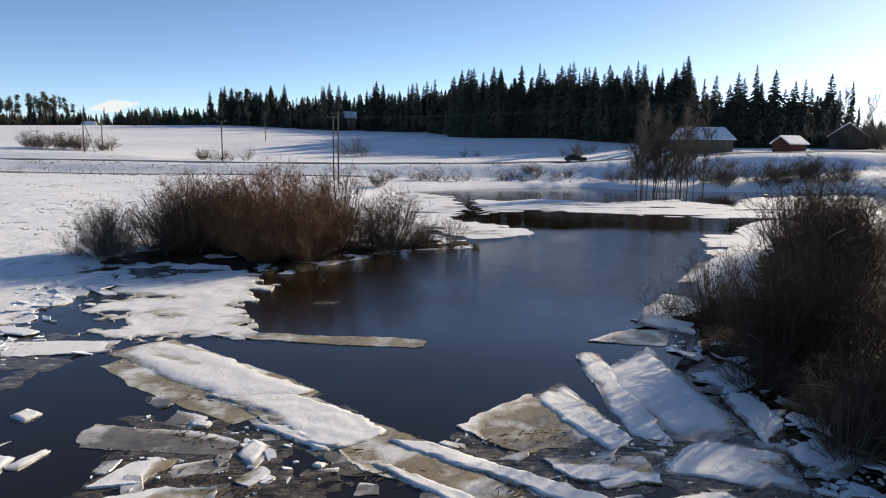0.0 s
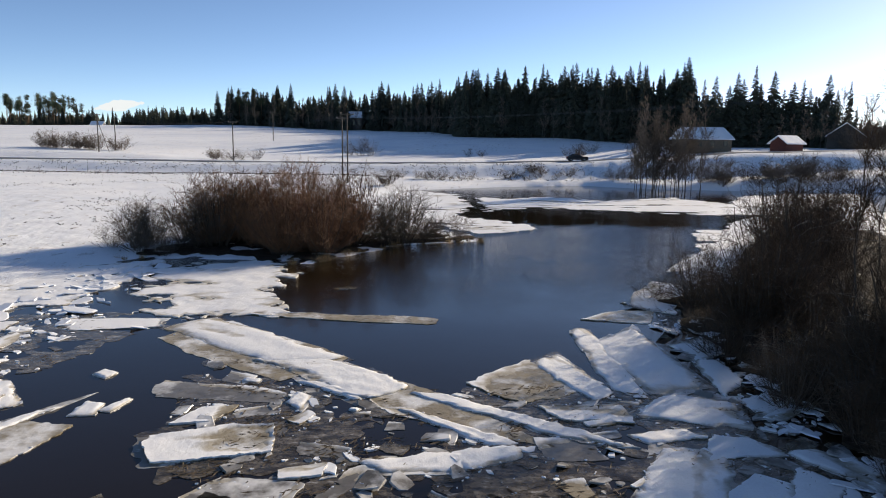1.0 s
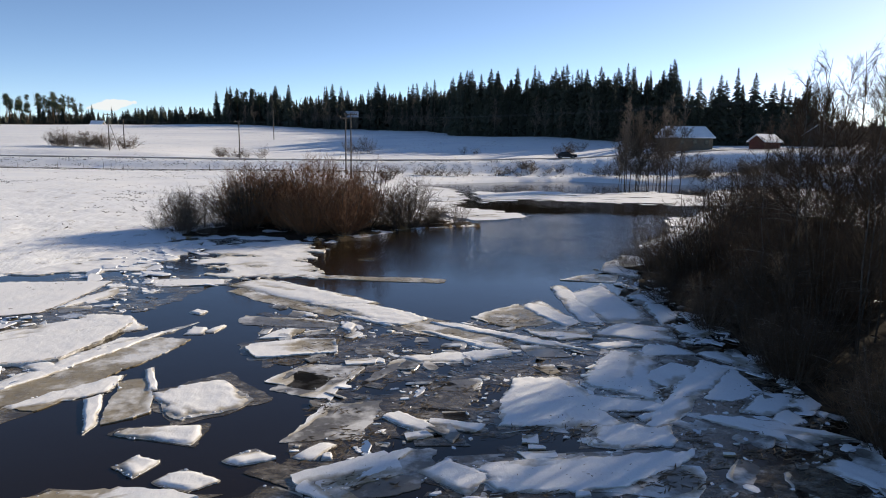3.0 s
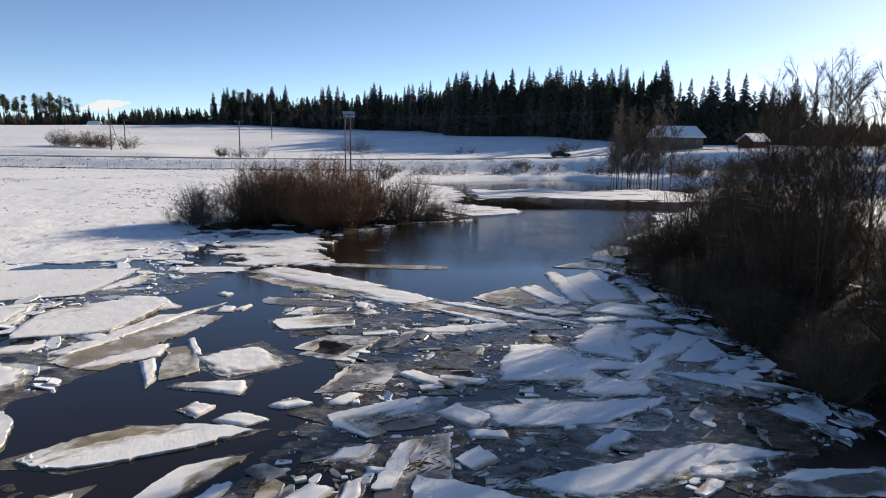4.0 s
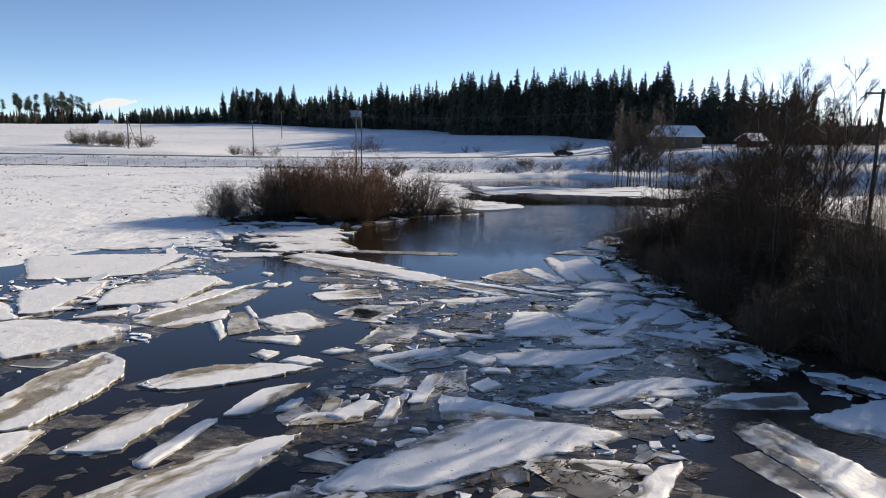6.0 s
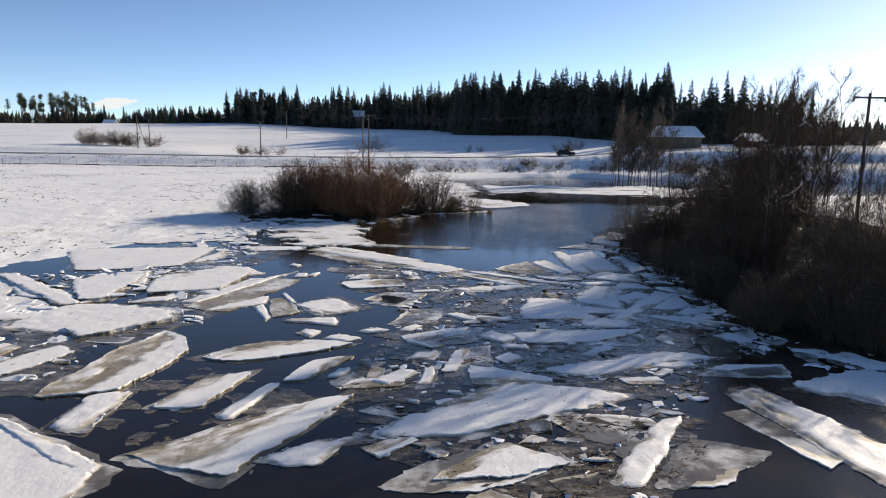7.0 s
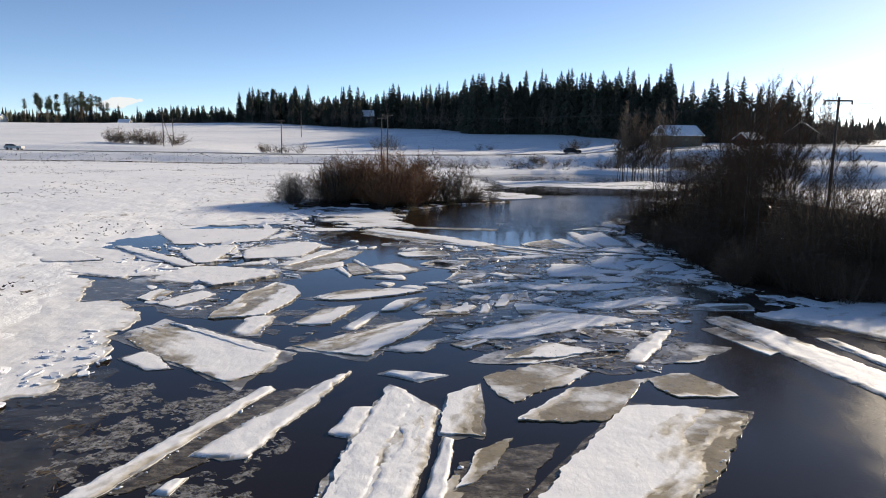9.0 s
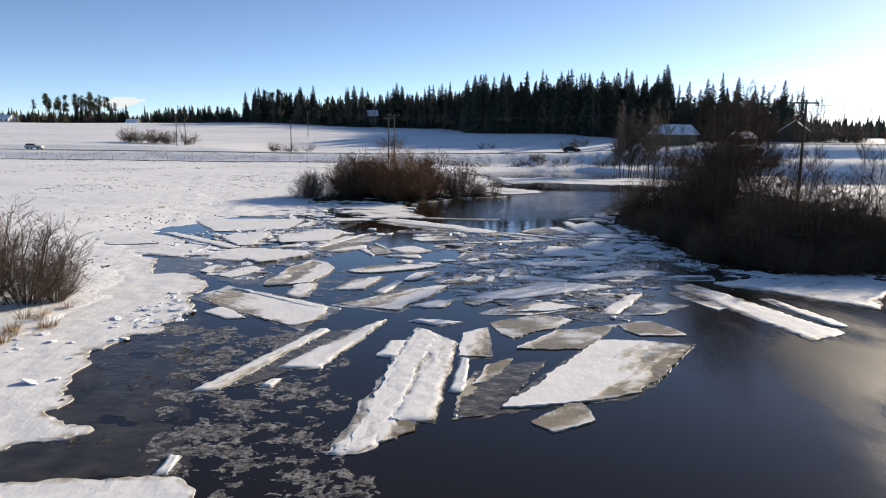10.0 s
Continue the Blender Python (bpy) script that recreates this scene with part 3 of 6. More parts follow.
def sheet(name, poly, mat, top, wobble, holes, cell, label, category, bottom=-0.1, bumps=0.03, scale=0.35, drape=False, ragged=0.8, stretch=(1.0, 1.3), margin=0.0):
    """A flat sheet within an outline, its edge and its holes set by noise, as one mesh with a skirt."""
    p = np.array(poly, float)
    xs = np.arange(p[:, 0].min() - 2, p[:, 0].max() + 2, cell)
    ys = np.arange(p[:, 1].min() - 2, p[:, 1].max() + 2, cell)
    gx, gy = np.meshgrid(xs, ys)
    f = inside_distance(poly, gx, gy)
    for r in range(gx.shape[0]):
        for c in range(gx.shape[1]):
            if f[r, c] > -2.5:
                x, y = gx[r, c], gy[r, c]
                f[r, c] += wobble * fbm(x * 0.6, y * 0.6, 6, 11.0, 0.7)
                if holes:
                    f[r, c] = min(f[r, c], holes[0] + holes[1] * fbm(x * scale * stretch[0], y * scale * stretch[1], 7, 23.0, ragged))
    verts, faces, made, shares = [], [], {}, []

    def corner(r, c):
        key = (r, c)
        if key not in made:
            made[key] = len(verts)
            x, y = gx[r, c], gy[r, c]
            verts.append((x, y, top + bumps * fbm(x * 0.9, y * 0.9, 4, 3.0)))
            shares.append(min(1.0, float(f[r, c]) / margin) if margin else 1.0)
        return made[key]

    def crossing(k0, k1):
        k0, k1 = min(k0, k1), max(k0, k1)
        key = (k0, k1)
        if key not in made:
            t = f[k0] / (f[k0] - f[k1])
            x, y = gx[k0] + t * (gx[k1] - gx[k0]), gy[k0] + t * (gy[k1] - gy[k0])
            made[key] = len(verts)
            verts.append((x, y, top * 0.75))
            shares.append(0.3)
        return made[key]

    skirts = []
    for r in range(gx.shape[0] - 1):
        for c in range(gx.shape[1] - 1):
            ks = ((r, c), (r, c + 1), (r + 1, c + 1), (r + 1, c))
            ins = [f[k] > 0 for k in ks]
            if not any(ins):
                continue
            loop, cross = [], []
            for i in range(4):
                k0, k1 = ks[i], ks[(i + 1) % 4]
                if ins[i]:
                    loop.append(corner(*k0))
                if ins[i] != ins[(i + 1) % 4]:
                    loop.append(crossing(k0, k1))
                    cross.append((loop[-1], ins[i]))
            faces.append(tuple(loop))
            if len(cross) == 2:
                first, last = (cross[0][0], cross[1][0]) if cross[0][1] else (cross[1][0], cross[0][0])
                skirts.append((first, last))
    low = {}
    for e in skirts:
        for k in e:
            if k not in low:
                low[k] = len(verts)
                verts.append((verts[k][0], verts[k][1], bottom))
                shares.append(0.5)
    for first, last in skirts:
        faces.append((last, first, low[first], low[last]))
    if drape:
        v = np.array(verts)
        v[:, 2] += np.maximum(land(v[:, 0], v[:, 1]), 0)
        verts = v.tolist()
    me = mesh_of(name, verts, faces, mat, False)
    if margin:
        me.attributes.new("cover", "FLOAT", "POINT").data.foreach_set("value", shares)
    ob = new(name, me)
    tagged(ob, label, category, kind="stuff")
    return ob


JAM = [(-5, 21.5), (-1, 17.8), (4, 18.5), (8, 20), (10.8, 17), (11, 3), (7.5, 0.5), (5.5, -2.5), (4, -7), (2, -9.5), (-1, -9.5), (-4.5, -7),
       (-6.5, -3.5), (-5.2, 2), (-4.6, 6), (-5, 10), (-7.5, 12.5), (-8.5, 16), (-9, 21)]
LEFT_JAM = [(-19, 29), (-13, 25), (-15, 17), (-13, 8), (-13.5, 3), (-15, -3), (-19, -1), (-23, 8), (-24, 20), (-22, 27)]
sheet("slush", JAM, SLUSH, 0.012, 1.2, (0.14, 0.9), 0.2, "brown-grey slush and drowned ice with plant debris", "slush", -0.05, 0.008)
sheet("slush", LEFT_JAM, THIN_ICE, 0.010, 1.2, (0.12, 0.9), 0.25, "grey slush between stranded floes", "slush", -0.05, 0.008)
sheet("slush", [(-24, -1.2), (-24.5, 4.8), (-18, 6), (-13.5, 3), (-12.5, -4), (-16.5, -3.5), (-18.6, -1.8)], THIN_ICE, 0.011, 0.8, (0.25, 0.8), 0.2, "grey slush between stranded floes", "slush", -0.05, 0.008)
sheet("slush", [(-14, -3), (-11, -0.5), (-7, -1.5), (-5.5, -5), (-7.5, -8.5), (-11, -7)], THIN_ICE, 0.011, 1.0, (-0.02, 0.85), 0.14, "grey slush and drowned ice drifting between floes", "slush", -0.04, 0.006, 0.55, ragged=0.5)
sheet("skim_ice", [(-18, -11), (-10, -12), (-9.5, -19), (-7, -27), (-12.5, -27), (-14, -20)], SKIM, 0.012, 1.0, (-0.04, 0.9), 0.07,
      "patchy grey skim ice full of holes", "skim ice", -0.02, 0.004, 0.62, ragged=0.35)
SHORE = "white snow-covered ice frozen to the bank"
sheet("drowned_ice", [(-18.6, -12), (-16.6, -9.4), (-15.8, -13), (-14.6, -16.5), (-13.4, -20.6), (-12.6, -24.2), (-18.5, -25), (-20, -22)], DROWNED, 0.008, 0.8, (0.5, 0.9), 0.15,
      "dark drowned ice beside the shore", "drowned ice", -0.03, 0.003, 0.5)
sheet("shore_ice", [(-25, -23), (-19, -24.1), (-17.1, -22.9), (-15.9, -21.7), (-17, -20.6), (-17.7, -18.9), (-18.4, -16.3), (-18.9, -14.4), (-18.1, -12.5), (-17.7, -10.2),
                    (-17.4, -8.6), (-18.4, -6.4), (-18.3, -4.4), (-18.9, -2.4), (-21.4, -0.3), (-22.3, -0.7), (-23.6, 1.6), (-23.9, 4.4), (-26, 4.6), (-27, -8)], ICE_SNOW, 0.05, 0.6, None, 0.2, SHORE, "shore ice", margin=0.45)
sheet("shore_ice", [(-27, -34), (-14, -34), (-10.9, -27), (-11.3, -25.4), (-11.8, -24.5), (-13, -23.9), (-14.5, -24.1), (-18.2, -24.6), (-26, -25.5)], ICE_SNOW, 0.05, 0.4, None, 0.2, SHORE, "shore ice", margin=0.4)
sheet("shore_ice", [(-30, 5.6), (-26, 5.6), (-19.3, 5.3), (-21.5, 8.5), (-24.5, 10), (-26.5, 14), (-31, 15)], ICE_SNOW, 0.06, 0.5, None, 0.22, SHORE, "shore ice", margin=0.4)
sheet("shore_ice", [(-31, 27), (-26, 26.8), (-21, 28.2), (-18.8, 29), (-18.6, 31.5), (-17.8, 36), (-19.1, 41.8), (-23, 38), (-31, 31)], ICE_SNOW, 0.06, 0.6, (0.75, 1.3), 0.22, SHORE, "shore ice", margin=0.4)
sheet("shore_ice", [(-17.1, 33.4), (-18, 37.5), (-15.6, 40.5), (-11.9, 41.5), (-10, 38), (-9.2, 36), (-9.8, 33), (-8.6, 30.5), (-7.4, 27.8), (-12, 26.7), (-14.5, 29)],
      ICE_SNOW, 0.06, 1.6, (0.8, 1.5), 0.25, "flat white ice sheet with dark melt holes", "shore ice", scale=0.22, margin=0.9)
sheet("drift_ice", [(4.6, 96), (9, 93), (15, 98), (22, 92), (34, 99), (39, 90), (46, 103), (58, 110), (70, 112), (52, 78), (44, 77.5), (31, 75), (17, 79), (11, 81), (5, 76)],
      ICE_SNOW, 0.025, 1.5, (0.42, 0.9), 0.45, "broken white drift ice streaked along the far river bend", "drift ice", scale=0.15, stretch=(0.6, 2.6), ragged=0.5, margin=0.3)
sheet("drift_ice", [(-7.5, 102), (-4, 106), (1.5, 100), (3.5, 82), (1, 71), (8.5, 63), (8.6, 60.5), (3, 56), (-2, 64), (-6, 74)],
      ICE_SNOW, 0.03, 1.2, (0.45, 0.9), 0.4, "white ice shelf behind the willow point", "drift ice", scale=0.12, stretch=(0.6, 2.2), ragged=0.6, margin=0.4)
sheet("drift_ice", [(23.8, 61), (28.5, 62), (33, 60), (30, 53), (22.5, 50.5), (21.5, 47), (19, 44), (16, 42), (18.5, 46.5), (21, 53)],
      ICE_SNOW, 0.05, 0.8, (0.22, 0.9), 0.3, "broken white ice lying against the bank", "drift ice", scale=0.16, stretch=(0.6, 2.4), ragged=0.6, margin=0.4)
LITTER_LABEL = "wet brown leaf litter and flooded brush, standing in for thicket shade too"
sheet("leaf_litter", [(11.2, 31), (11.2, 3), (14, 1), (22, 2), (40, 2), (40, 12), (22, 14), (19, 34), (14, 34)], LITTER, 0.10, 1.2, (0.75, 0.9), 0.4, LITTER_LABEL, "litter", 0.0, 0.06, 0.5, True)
# this dark sheet hides bright snow behind the thicket, in place of its shade
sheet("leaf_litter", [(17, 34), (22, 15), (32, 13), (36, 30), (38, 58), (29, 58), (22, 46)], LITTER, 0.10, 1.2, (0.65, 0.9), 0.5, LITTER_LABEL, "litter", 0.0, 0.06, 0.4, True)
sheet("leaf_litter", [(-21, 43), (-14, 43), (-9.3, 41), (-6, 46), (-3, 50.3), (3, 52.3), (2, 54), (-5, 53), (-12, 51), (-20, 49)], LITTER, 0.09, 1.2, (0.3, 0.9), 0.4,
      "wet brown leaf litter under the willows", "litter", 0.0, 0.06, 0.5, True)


floe((-0.6, 25.9), (-0.6, 27.3), (-7.2, 27.8), (-10.4, 27.5), tan)
floe((-16.1, 24.4), (-12.6, 25.1), (-13.1, 26.4), (-17.2, 26.2), crust)
floe((9.8, 21.6), (11.0, 22.5), (10.9, 24.6), (9.1, 23.3), snowy)
floe((10.9, 28.4), (13.7, 34.9), (12.1, 36.5), (9.2, 30.4), snowy)
floe((14.0, 39.3), (19.2, 41.3), (22.7, 50.0), (17.7, 46.1), snowy)
floe((-23.7, 9.7), (-20.7, 9.5), (-27.2, 15.5), (-28.4, 15.6), snowy)
floe((-21.3, 11.4), (-21.5, 14.9), (-22.8, 15.8), (-22.8, 12.1), crust)
floe((-12.6, -23.9), (-12.6, -23.0), (-12.9, -23.0), (-12.9, -23.9), snowy)
floe((14.9, -7.1), (19.1, -0.8), (17.4, 2.3), (9.4, -2.0), snowy)
floe((9.7, -2.7), (13.5, -1.4), (12.6, 0.1), (9.1, -1.6), snowy)
floe((-6.3, 33.1), (-5.2, 33.2), (-4.9, 33.7), (-6.0, 33.7), thin)
floe((-22.7, 4.6), (-23.2, 8.4), (-27.8, 9.4), (-28.1, 6.3), snowy)
floe((-17.8, -1.5), (-16.6, 1.1), (-17.7, 1.9), (-18.9, -0.6), crust)
floe((-20.9, 7.9), (-19.9, 8.4), (-26.6, 14.5), (-28.1, 14.8), stranded)
floe((-20.4, 9.0), (-19.2, 9.6), (-19.8, 15.8), (-23.4, 13.5), stranded)
floe((-17.7, 10.6), (-14.6, 11.9), (-14.0, 16.9), (-18.7, 13.1), stranded)
floe((-29.8, 8.7), (-25.9, 9.7), (-29.9, 13.0), (-32.7, 13.4), stranded)
floe((-17.3, 2.9), (-14.6, 5.9), (-15.4, 7.2), (-18.5, 4.1), stranded)
floe((-12.2, 24.9), (-10.6, 26.8), (-4.0, 21.2), (-6.6, 20.3), ridge)
floe((-7.5, 21.2), (-4.8, 21.5), (-1.2, 18.1), (-3.1, 17.0), ridge)
floe((-5.4, 18.7), (-4.1, 18.4), (-2.6, 17.1), (-3.1, 16.9), snowy)
floe((-1.3, 17.6), (0.0, 17.4), (5.2, 13.7), (3.4, 14.1), snowy)
floe((-1.8, 16.4), (-0.9, 16.1), (1.9, 13.8), (1.0, 13.7), snowy)
floe((-12.1, 23.4), (-9.9, 26.3), (-3.6, 21.2), (-5.8, 18.3), tan_plate)
floe((-4.8, 21.5), (-1.2, 18.5), (3.3, 13.5), (-1.9, 15.8), tan_plate)
floe((-5.1, 16.7), (-5.0, 17.6), (-4.4, 17.2), (-4.5, 16.0), snowy)
floe((-7.8, 12.3), (-8.6, 14.0), (-5.0, 15.1), (-4.6, 13.2), rimmed)
floe((-8.1, 14.8), (-7.7, 16.1), (-6.5, 16.4), (-6.9, 15.1), mixed)
floe((-12.4, 19.0), (-12.2, 19.5), (-11.6, 19.2), (-11.7, 18.6), snowy)
floe((-11.3, 15.4), (-11.3, 16.5), (-10.7, 16.4), (-10.6, 15.5), snowy)
floe((-10.6, 15.8), (-10.2, 16.7), (-10.0, 16.8), (-10.2, 15.7), snowy)
floe((-14.8, 14.8), (-17.0, 18.2), (-15.0, 18.2), (-13.4, 16.4), snowy)
floe((-6.7, 10.0), (-5.9, 11.8), (-4.0, 11.2), (-4.9, 9.1), plate)
floe((-3.8, 9.1), (-3.4, 9.7), (-1.6, 12.6), (-2.6, 12.4), plate)
floe((-1.3, 9.3), (-0.4, 10.3), (0.6, 10.5), (0.4, 9.3), plate)
floe((5.2, 25.4), (6.2, 25.8), (6.6, 17.4), (5.4, 18.1), snowy)
floe((6.0, 23.1), (8.3, 26.0), (8.9, 18.3), (6.5, 17.7), snowy)
floe((3.1, 20.9), (4.3, 22.0), (5.4, 17.8), (4.6, 17.0), snowy)
floe((0.5, 18.5), (3.1, 21.3), (4.3, 18.0), (2.5, 17.0), tan)
floe((5.5, 16.0), (7.4, 17.6), (9.0, 17.5), (8.8, 15.1), snowy)
floe((9.3, 21.1), (10.3, 21.6), (10.2, 19.3), (9.1, 17.6), snowy)
floe((9.4, 17.3), (10.6, 18.0), (10.9, 16.9), (9.7, 15.8), snowy)
floe((6.8, 13.0), (7.4, 14.7), (8.2, 14.4), (9.0, 13.4), snowy)
floe((9.0, 13.5), (9.9, 13.8), (11.2, 12.4), (10.2, 11.7), snowy)
floe((6.2, 27.2), (8.4, 29.1), (10.2, 29.1), (9.1, 26.6), tan)
floe((2.5, 11.7), (3.2, 12.0), (3.4, 11.0), (2.9, 10.9), tan)
floe((-24.5, 16.4), (-29.0, 24.0), (-18.6, 26.0), (-18.8, 18.7), crust)
floe((-18.8, 19.2), (-18.6, 20.8), (-18.1, 24.8), (-17.3, 21.7), snowy)
floe((-20.1, 10.2), (-21.7, 15.9), (-20.1, 16.6), (-19.1, 13.3), snowy)
floe((-18.5, 12.0), (-18.9, 15.6), (-15.8, 18.4), (-13.7, 16.4), snowy)
floe((-15.1, 8.1), (-13.6, 14.8), (-10.6, 15.0), (-12.8, 7.2), tan)
floe((-15.6, 8.7), (-14.1, 13.2), (-11.7, 16.7), (-14.7, 8.9), snowy)
floe((-13.9, 7.0), (-13.5, 8.2), (-11.6, 10.5), (-11.5, 8.9), snowy)
floe((-18.0, 8.8), (-17.5, 9.9), (-16.1, 10.2), (-16.4, 9.2), snowy)
floe((-11.8, 8.2), (-11.5, 8.7), (-10.6, 6.7), (-10.6, 5.8), snowy)
floe((-10.5, 6.4), (-11.5, 9.9), (-10.5, 10.4), (-9.4, 7.2), tan)
floe((-11.1, 11.0), (-10.9, 11.3), (-9.9, 9.1), (-10.2, 9.1), snowy)
floe((-10.0, 8.7), (-8.2, 10.2), (-6.5, 8.4), (-8.4, 6.6), snowy)
floe((-9.8, 5.8), (-9.6, 6.2), (-7.6, 6.5), (-7.4, 5.1), snowy)
floe((-8.9, 3.9), (-8.6, 4.5), (-8.0, 4.2), (-8.2, 3.4), snowy)
floe((-7.7, 3.2), (-7.2, 3.8), (-6.1, 3.3), (-6.7, 2.8), snowy)
floe((-12.0, 0.6), (-9.9, 2.8), (-5.8, 2.7), (-10.1, 0.0), mixed)
floe((-8.2, -1.8), (-7.6, 0.4), (-6.1, 1.2), (-7.4, -1.6), mixed)
floe((-6.8, -1.4), (-6.5, -0.5), (-6.1, -0.4), (-6.2, -1.1), snowy)
floe((-6.7, -1.8), (-6.0, -0.7), (-5.4, -1.6), (-6.2, -2.5), plate)
floe((-5.5, -1.7), (-5.4, 0.0), (-4.9, -0.4), (-4.8, -2.0), tan)
floe((-3.8, -2.5), (-3.6, -0.3), (-3.0, -0.1), (-3.1, -2.2), plate)
floe((-3.7, -2.0), (-3.5, -0.5), (-3.1, -0.1), (-3.2, -1.7), snowy)
floe((-2.9, -1.4), (-2.3, 2.2), (-1.0, 2.5), (-1.0, -0.5), plate)
floe((-2.9, -0.7), (-2.3, 1.7), (-1.7, 2.1), (-2.4, -0.7), mixed)
floe((0.8, 6.6), (1.7, 10.5), (3.5, 10.6), (4.6, 6.3), snowy)
floe((0.3, 2.8), (-0.1, 4.5), (6.1, 5.1), (2.8, 2.9), snowy)
floe((0.4, -0.4), (5.5, 1.8), (7.9, 1.3), (2.8, -0.9), snowy)
floe((6.0, -0.8), (7.5, 0.3), (9.7, 0.4), (9.4, -0.9), plate)
floe((6.5, -0.2), (7.6, 0.3), (9.5, 0.4), (7.4, -0.2), snowy)
floe((8.7, 4.2), (9.5, 4.7), (10.1, 3.7), (9.6, 2.7), snowy)
floe((6.8, 7.4), (8.2, 7.3), (10.6, 5.9), (8.4, 5.6), snowy)
floe((8.1, 7.8), (9.3, 9.1), (10.6, 9.2), (9.3, 7.6), snowy)
floe((10.2, 8.8), (12.1, 9.6), (11.5, 8.4), (10.2, 7.8), snowy)
floe((8.8, 7.2), (9.8, 8.1), (9.8, 7.0), (9.1, 6.7), snowy)
floe((4.0, 10.2), (5.6, 13.6), (7.4, 13.5), (5.9, 8.5), snowy)
floe((4.9, 6.6), (8.8, 12.7), (9.7, 11.8), (5.7, 6.6), snowy)
floe((7.5, 8.8), (9.6, 11.9), (9.7, 9.5), (8.2, 8.6), crust)
floe((-6.5, 9.1), (-5.6, 11.9), (-3.5, 11.5), (-4.4, 8.3), plate)
floe((-5.1, 5.5), (-4.4, 8.0), (-2.6, 8.5), (-3.1, 5.6), plate)
floe((-3.8, 2.3), (-1.7, 5.1), (-0.9, 5.1), (-1.3, 2.9), plate)
floe((2.6, 2.9), (4.0, 4.3), (5.8, 4.2), (5.0, 2.5), plate)
floe((-2.6, 7.1), (-2.1, 7.6), (-0.8, 6.2), (-1.5, 6.0), snowy)
floe((-4.7, 4.5), (-4.1, 5.4), (-3.6, 5.3), (-4.0, 4.4), snowy)
floe((-2.9, 3.4), (-2.2, 4.8), (-1.6, 5.1), (-2.3, 3.8), snowy)
floe((-6.4, 4.3), (-5.7, 5.0), (-5.0, 4.4), (-5.9, 4.1), snowy)
floe((-4.2, 0.6), (-3.7, 1.5), (-3.0, 1.6), (-3.2, 0.8), snowy)
floe((-0.9, 0.8), (-0.3, 1.6), (0.3, 0.7), (-0.4, 0.3), mixed)
floe((-13.9, -18.7), (-11.1, -11.4), (-10.7, -11.7), (-13.1, -18.5), snowy)
floe((-13.0, -18.5), (-10.7, -11.8), (-9.4, -11.3), (-11.4, -17.1), drowned)
floe((-11.8, -16.3), (-9.4, -11.3), (-8.5, -10.0), (-10.3, -16.4), snowy)
floe((-5.5, -14.9), (-5.3, -12.1), (-4.2, -11.1), (-4.3, -15.0), mixed)
floe((-3.4, -12.7), (-4.2, -10.5), (-1.8, -8.7), (-0.2, -9.8), tan)
floe((-3.3, -13.8), (-1.3, -11.4), (1.6, -10.2), (-0.7, -13.9), tan)
floe((1.5, -10.3), (3.2, -9.7), (4.0, -11.8), (1.9, -12.1), tan)
floe((-18.0, -6.5), (-16.9, -4.1), (-11.3, -7.9), (-12.1, -11.4), glazed)
floe((-16.9, -4.2), (-15.8, -4.8), (-11.3, -7.8), (-11.5, -8.7), snowy)
floe((-13.9, -5.5), (-13.8, -3.2), (-12.7, -2.8), (-12.7, -6.0), snowy)
floe((-11.8, -4.1), (-10.8, -1.7), (-9.4, -0.8), (-10.1, -4.1), mixed)
floe((-9.6, -4.7), (-8.6, -2.0), (-8.2, -2.0), (-9.0, -5.0), snowy)
floe((-11.0, -7.3), (-7.8, -4.1), (-5.5, -2.8), (-8.1, -8.3), mixed)
floe((-15.9, -3.7), (-14.5, 4.5), (-12.2, 1.8), (-13.1, -2.9), rimmed)
floe((-5.5, -6.3), (-0.7, -1.5), (3.8, -2.5), (-2.0, -5.8), snowy)
floe((-7.6, -7.5), (-6.6, -6.5), (-5.3, -6.0), (-6.2, -7.8), snowy)
floe((-3.4, -8.5), (-1.4, -6.3), (0.5, -7.5), (-1.2, -8.3), mixed)
floe((-4.8, -8.9), (-2.1, -6.4), (0.5, -7.5), (-2.1, -9.1), plate)
floe((1.1, -8.5), (3.3, -4.9), (4.4, -4.3), (1.9, -8.7), snowy)
floe((2.0, -8.8), (3.9, -5.9), (5.9, -6.6), (3.8, -8.6), plate)
floe((0.0, -4.8), (0.8, -3.9), (2.8, -5.6), (1.5, -6.4), plate)
floe((5.6, -4.1), (6.5, -3.7), (7.7, -7.1), (6.9, -7.7), plate)
floe((-8.5, -15.0), (-8.1, -13.1), (-7.4, -13.0), (-7.7, -15.2), snowy)
floe((-7.4, -10.2), (-7.0, -9.8), (-5.2, -10.2), (-6.2, -10.8), snowy)
floe((-11.9, -18.1), (-11.7, -17.6), (-11.4, -17.4), (-11.5, -18.2), snowy)
floe((-21.6, 3.9), (-20.8, 8.7), (-14.7, 7.5), (-17.5, 3.7), snowy)
floe((-16.8, -8.9), (-16.3, -7.9), (-14.7, -9.8), (-15.5, -10.0), crust)
floe((-8.8, -23.1), (-7.1, -11.0), (-5.5, -13.2), (-6.8, -21.4), mixed)
floe((-9.0, -22.8), (-7.2, -11.2), (-6.2, -12.4), (-7.8, -22.4), snowy)
floe((-7.6, -20.7), (-6.1, -12.6), (-5.5, -13.3), (-6.3, -20.6), snowy)
floe((-5.9, -18.4), (-5.4, -15.0), (-5.1, -15.2), (-5.4, -18.4), snowy)
floe((-4.7, -20.2), (0.2, -12.5), (3.8, -13.1), (-0.0, -18.3), mixed)
floe((-3.6, -20.7), (-2.0, -18.9), (-1.7, -20.6), (-3.1, -21.4), tan)
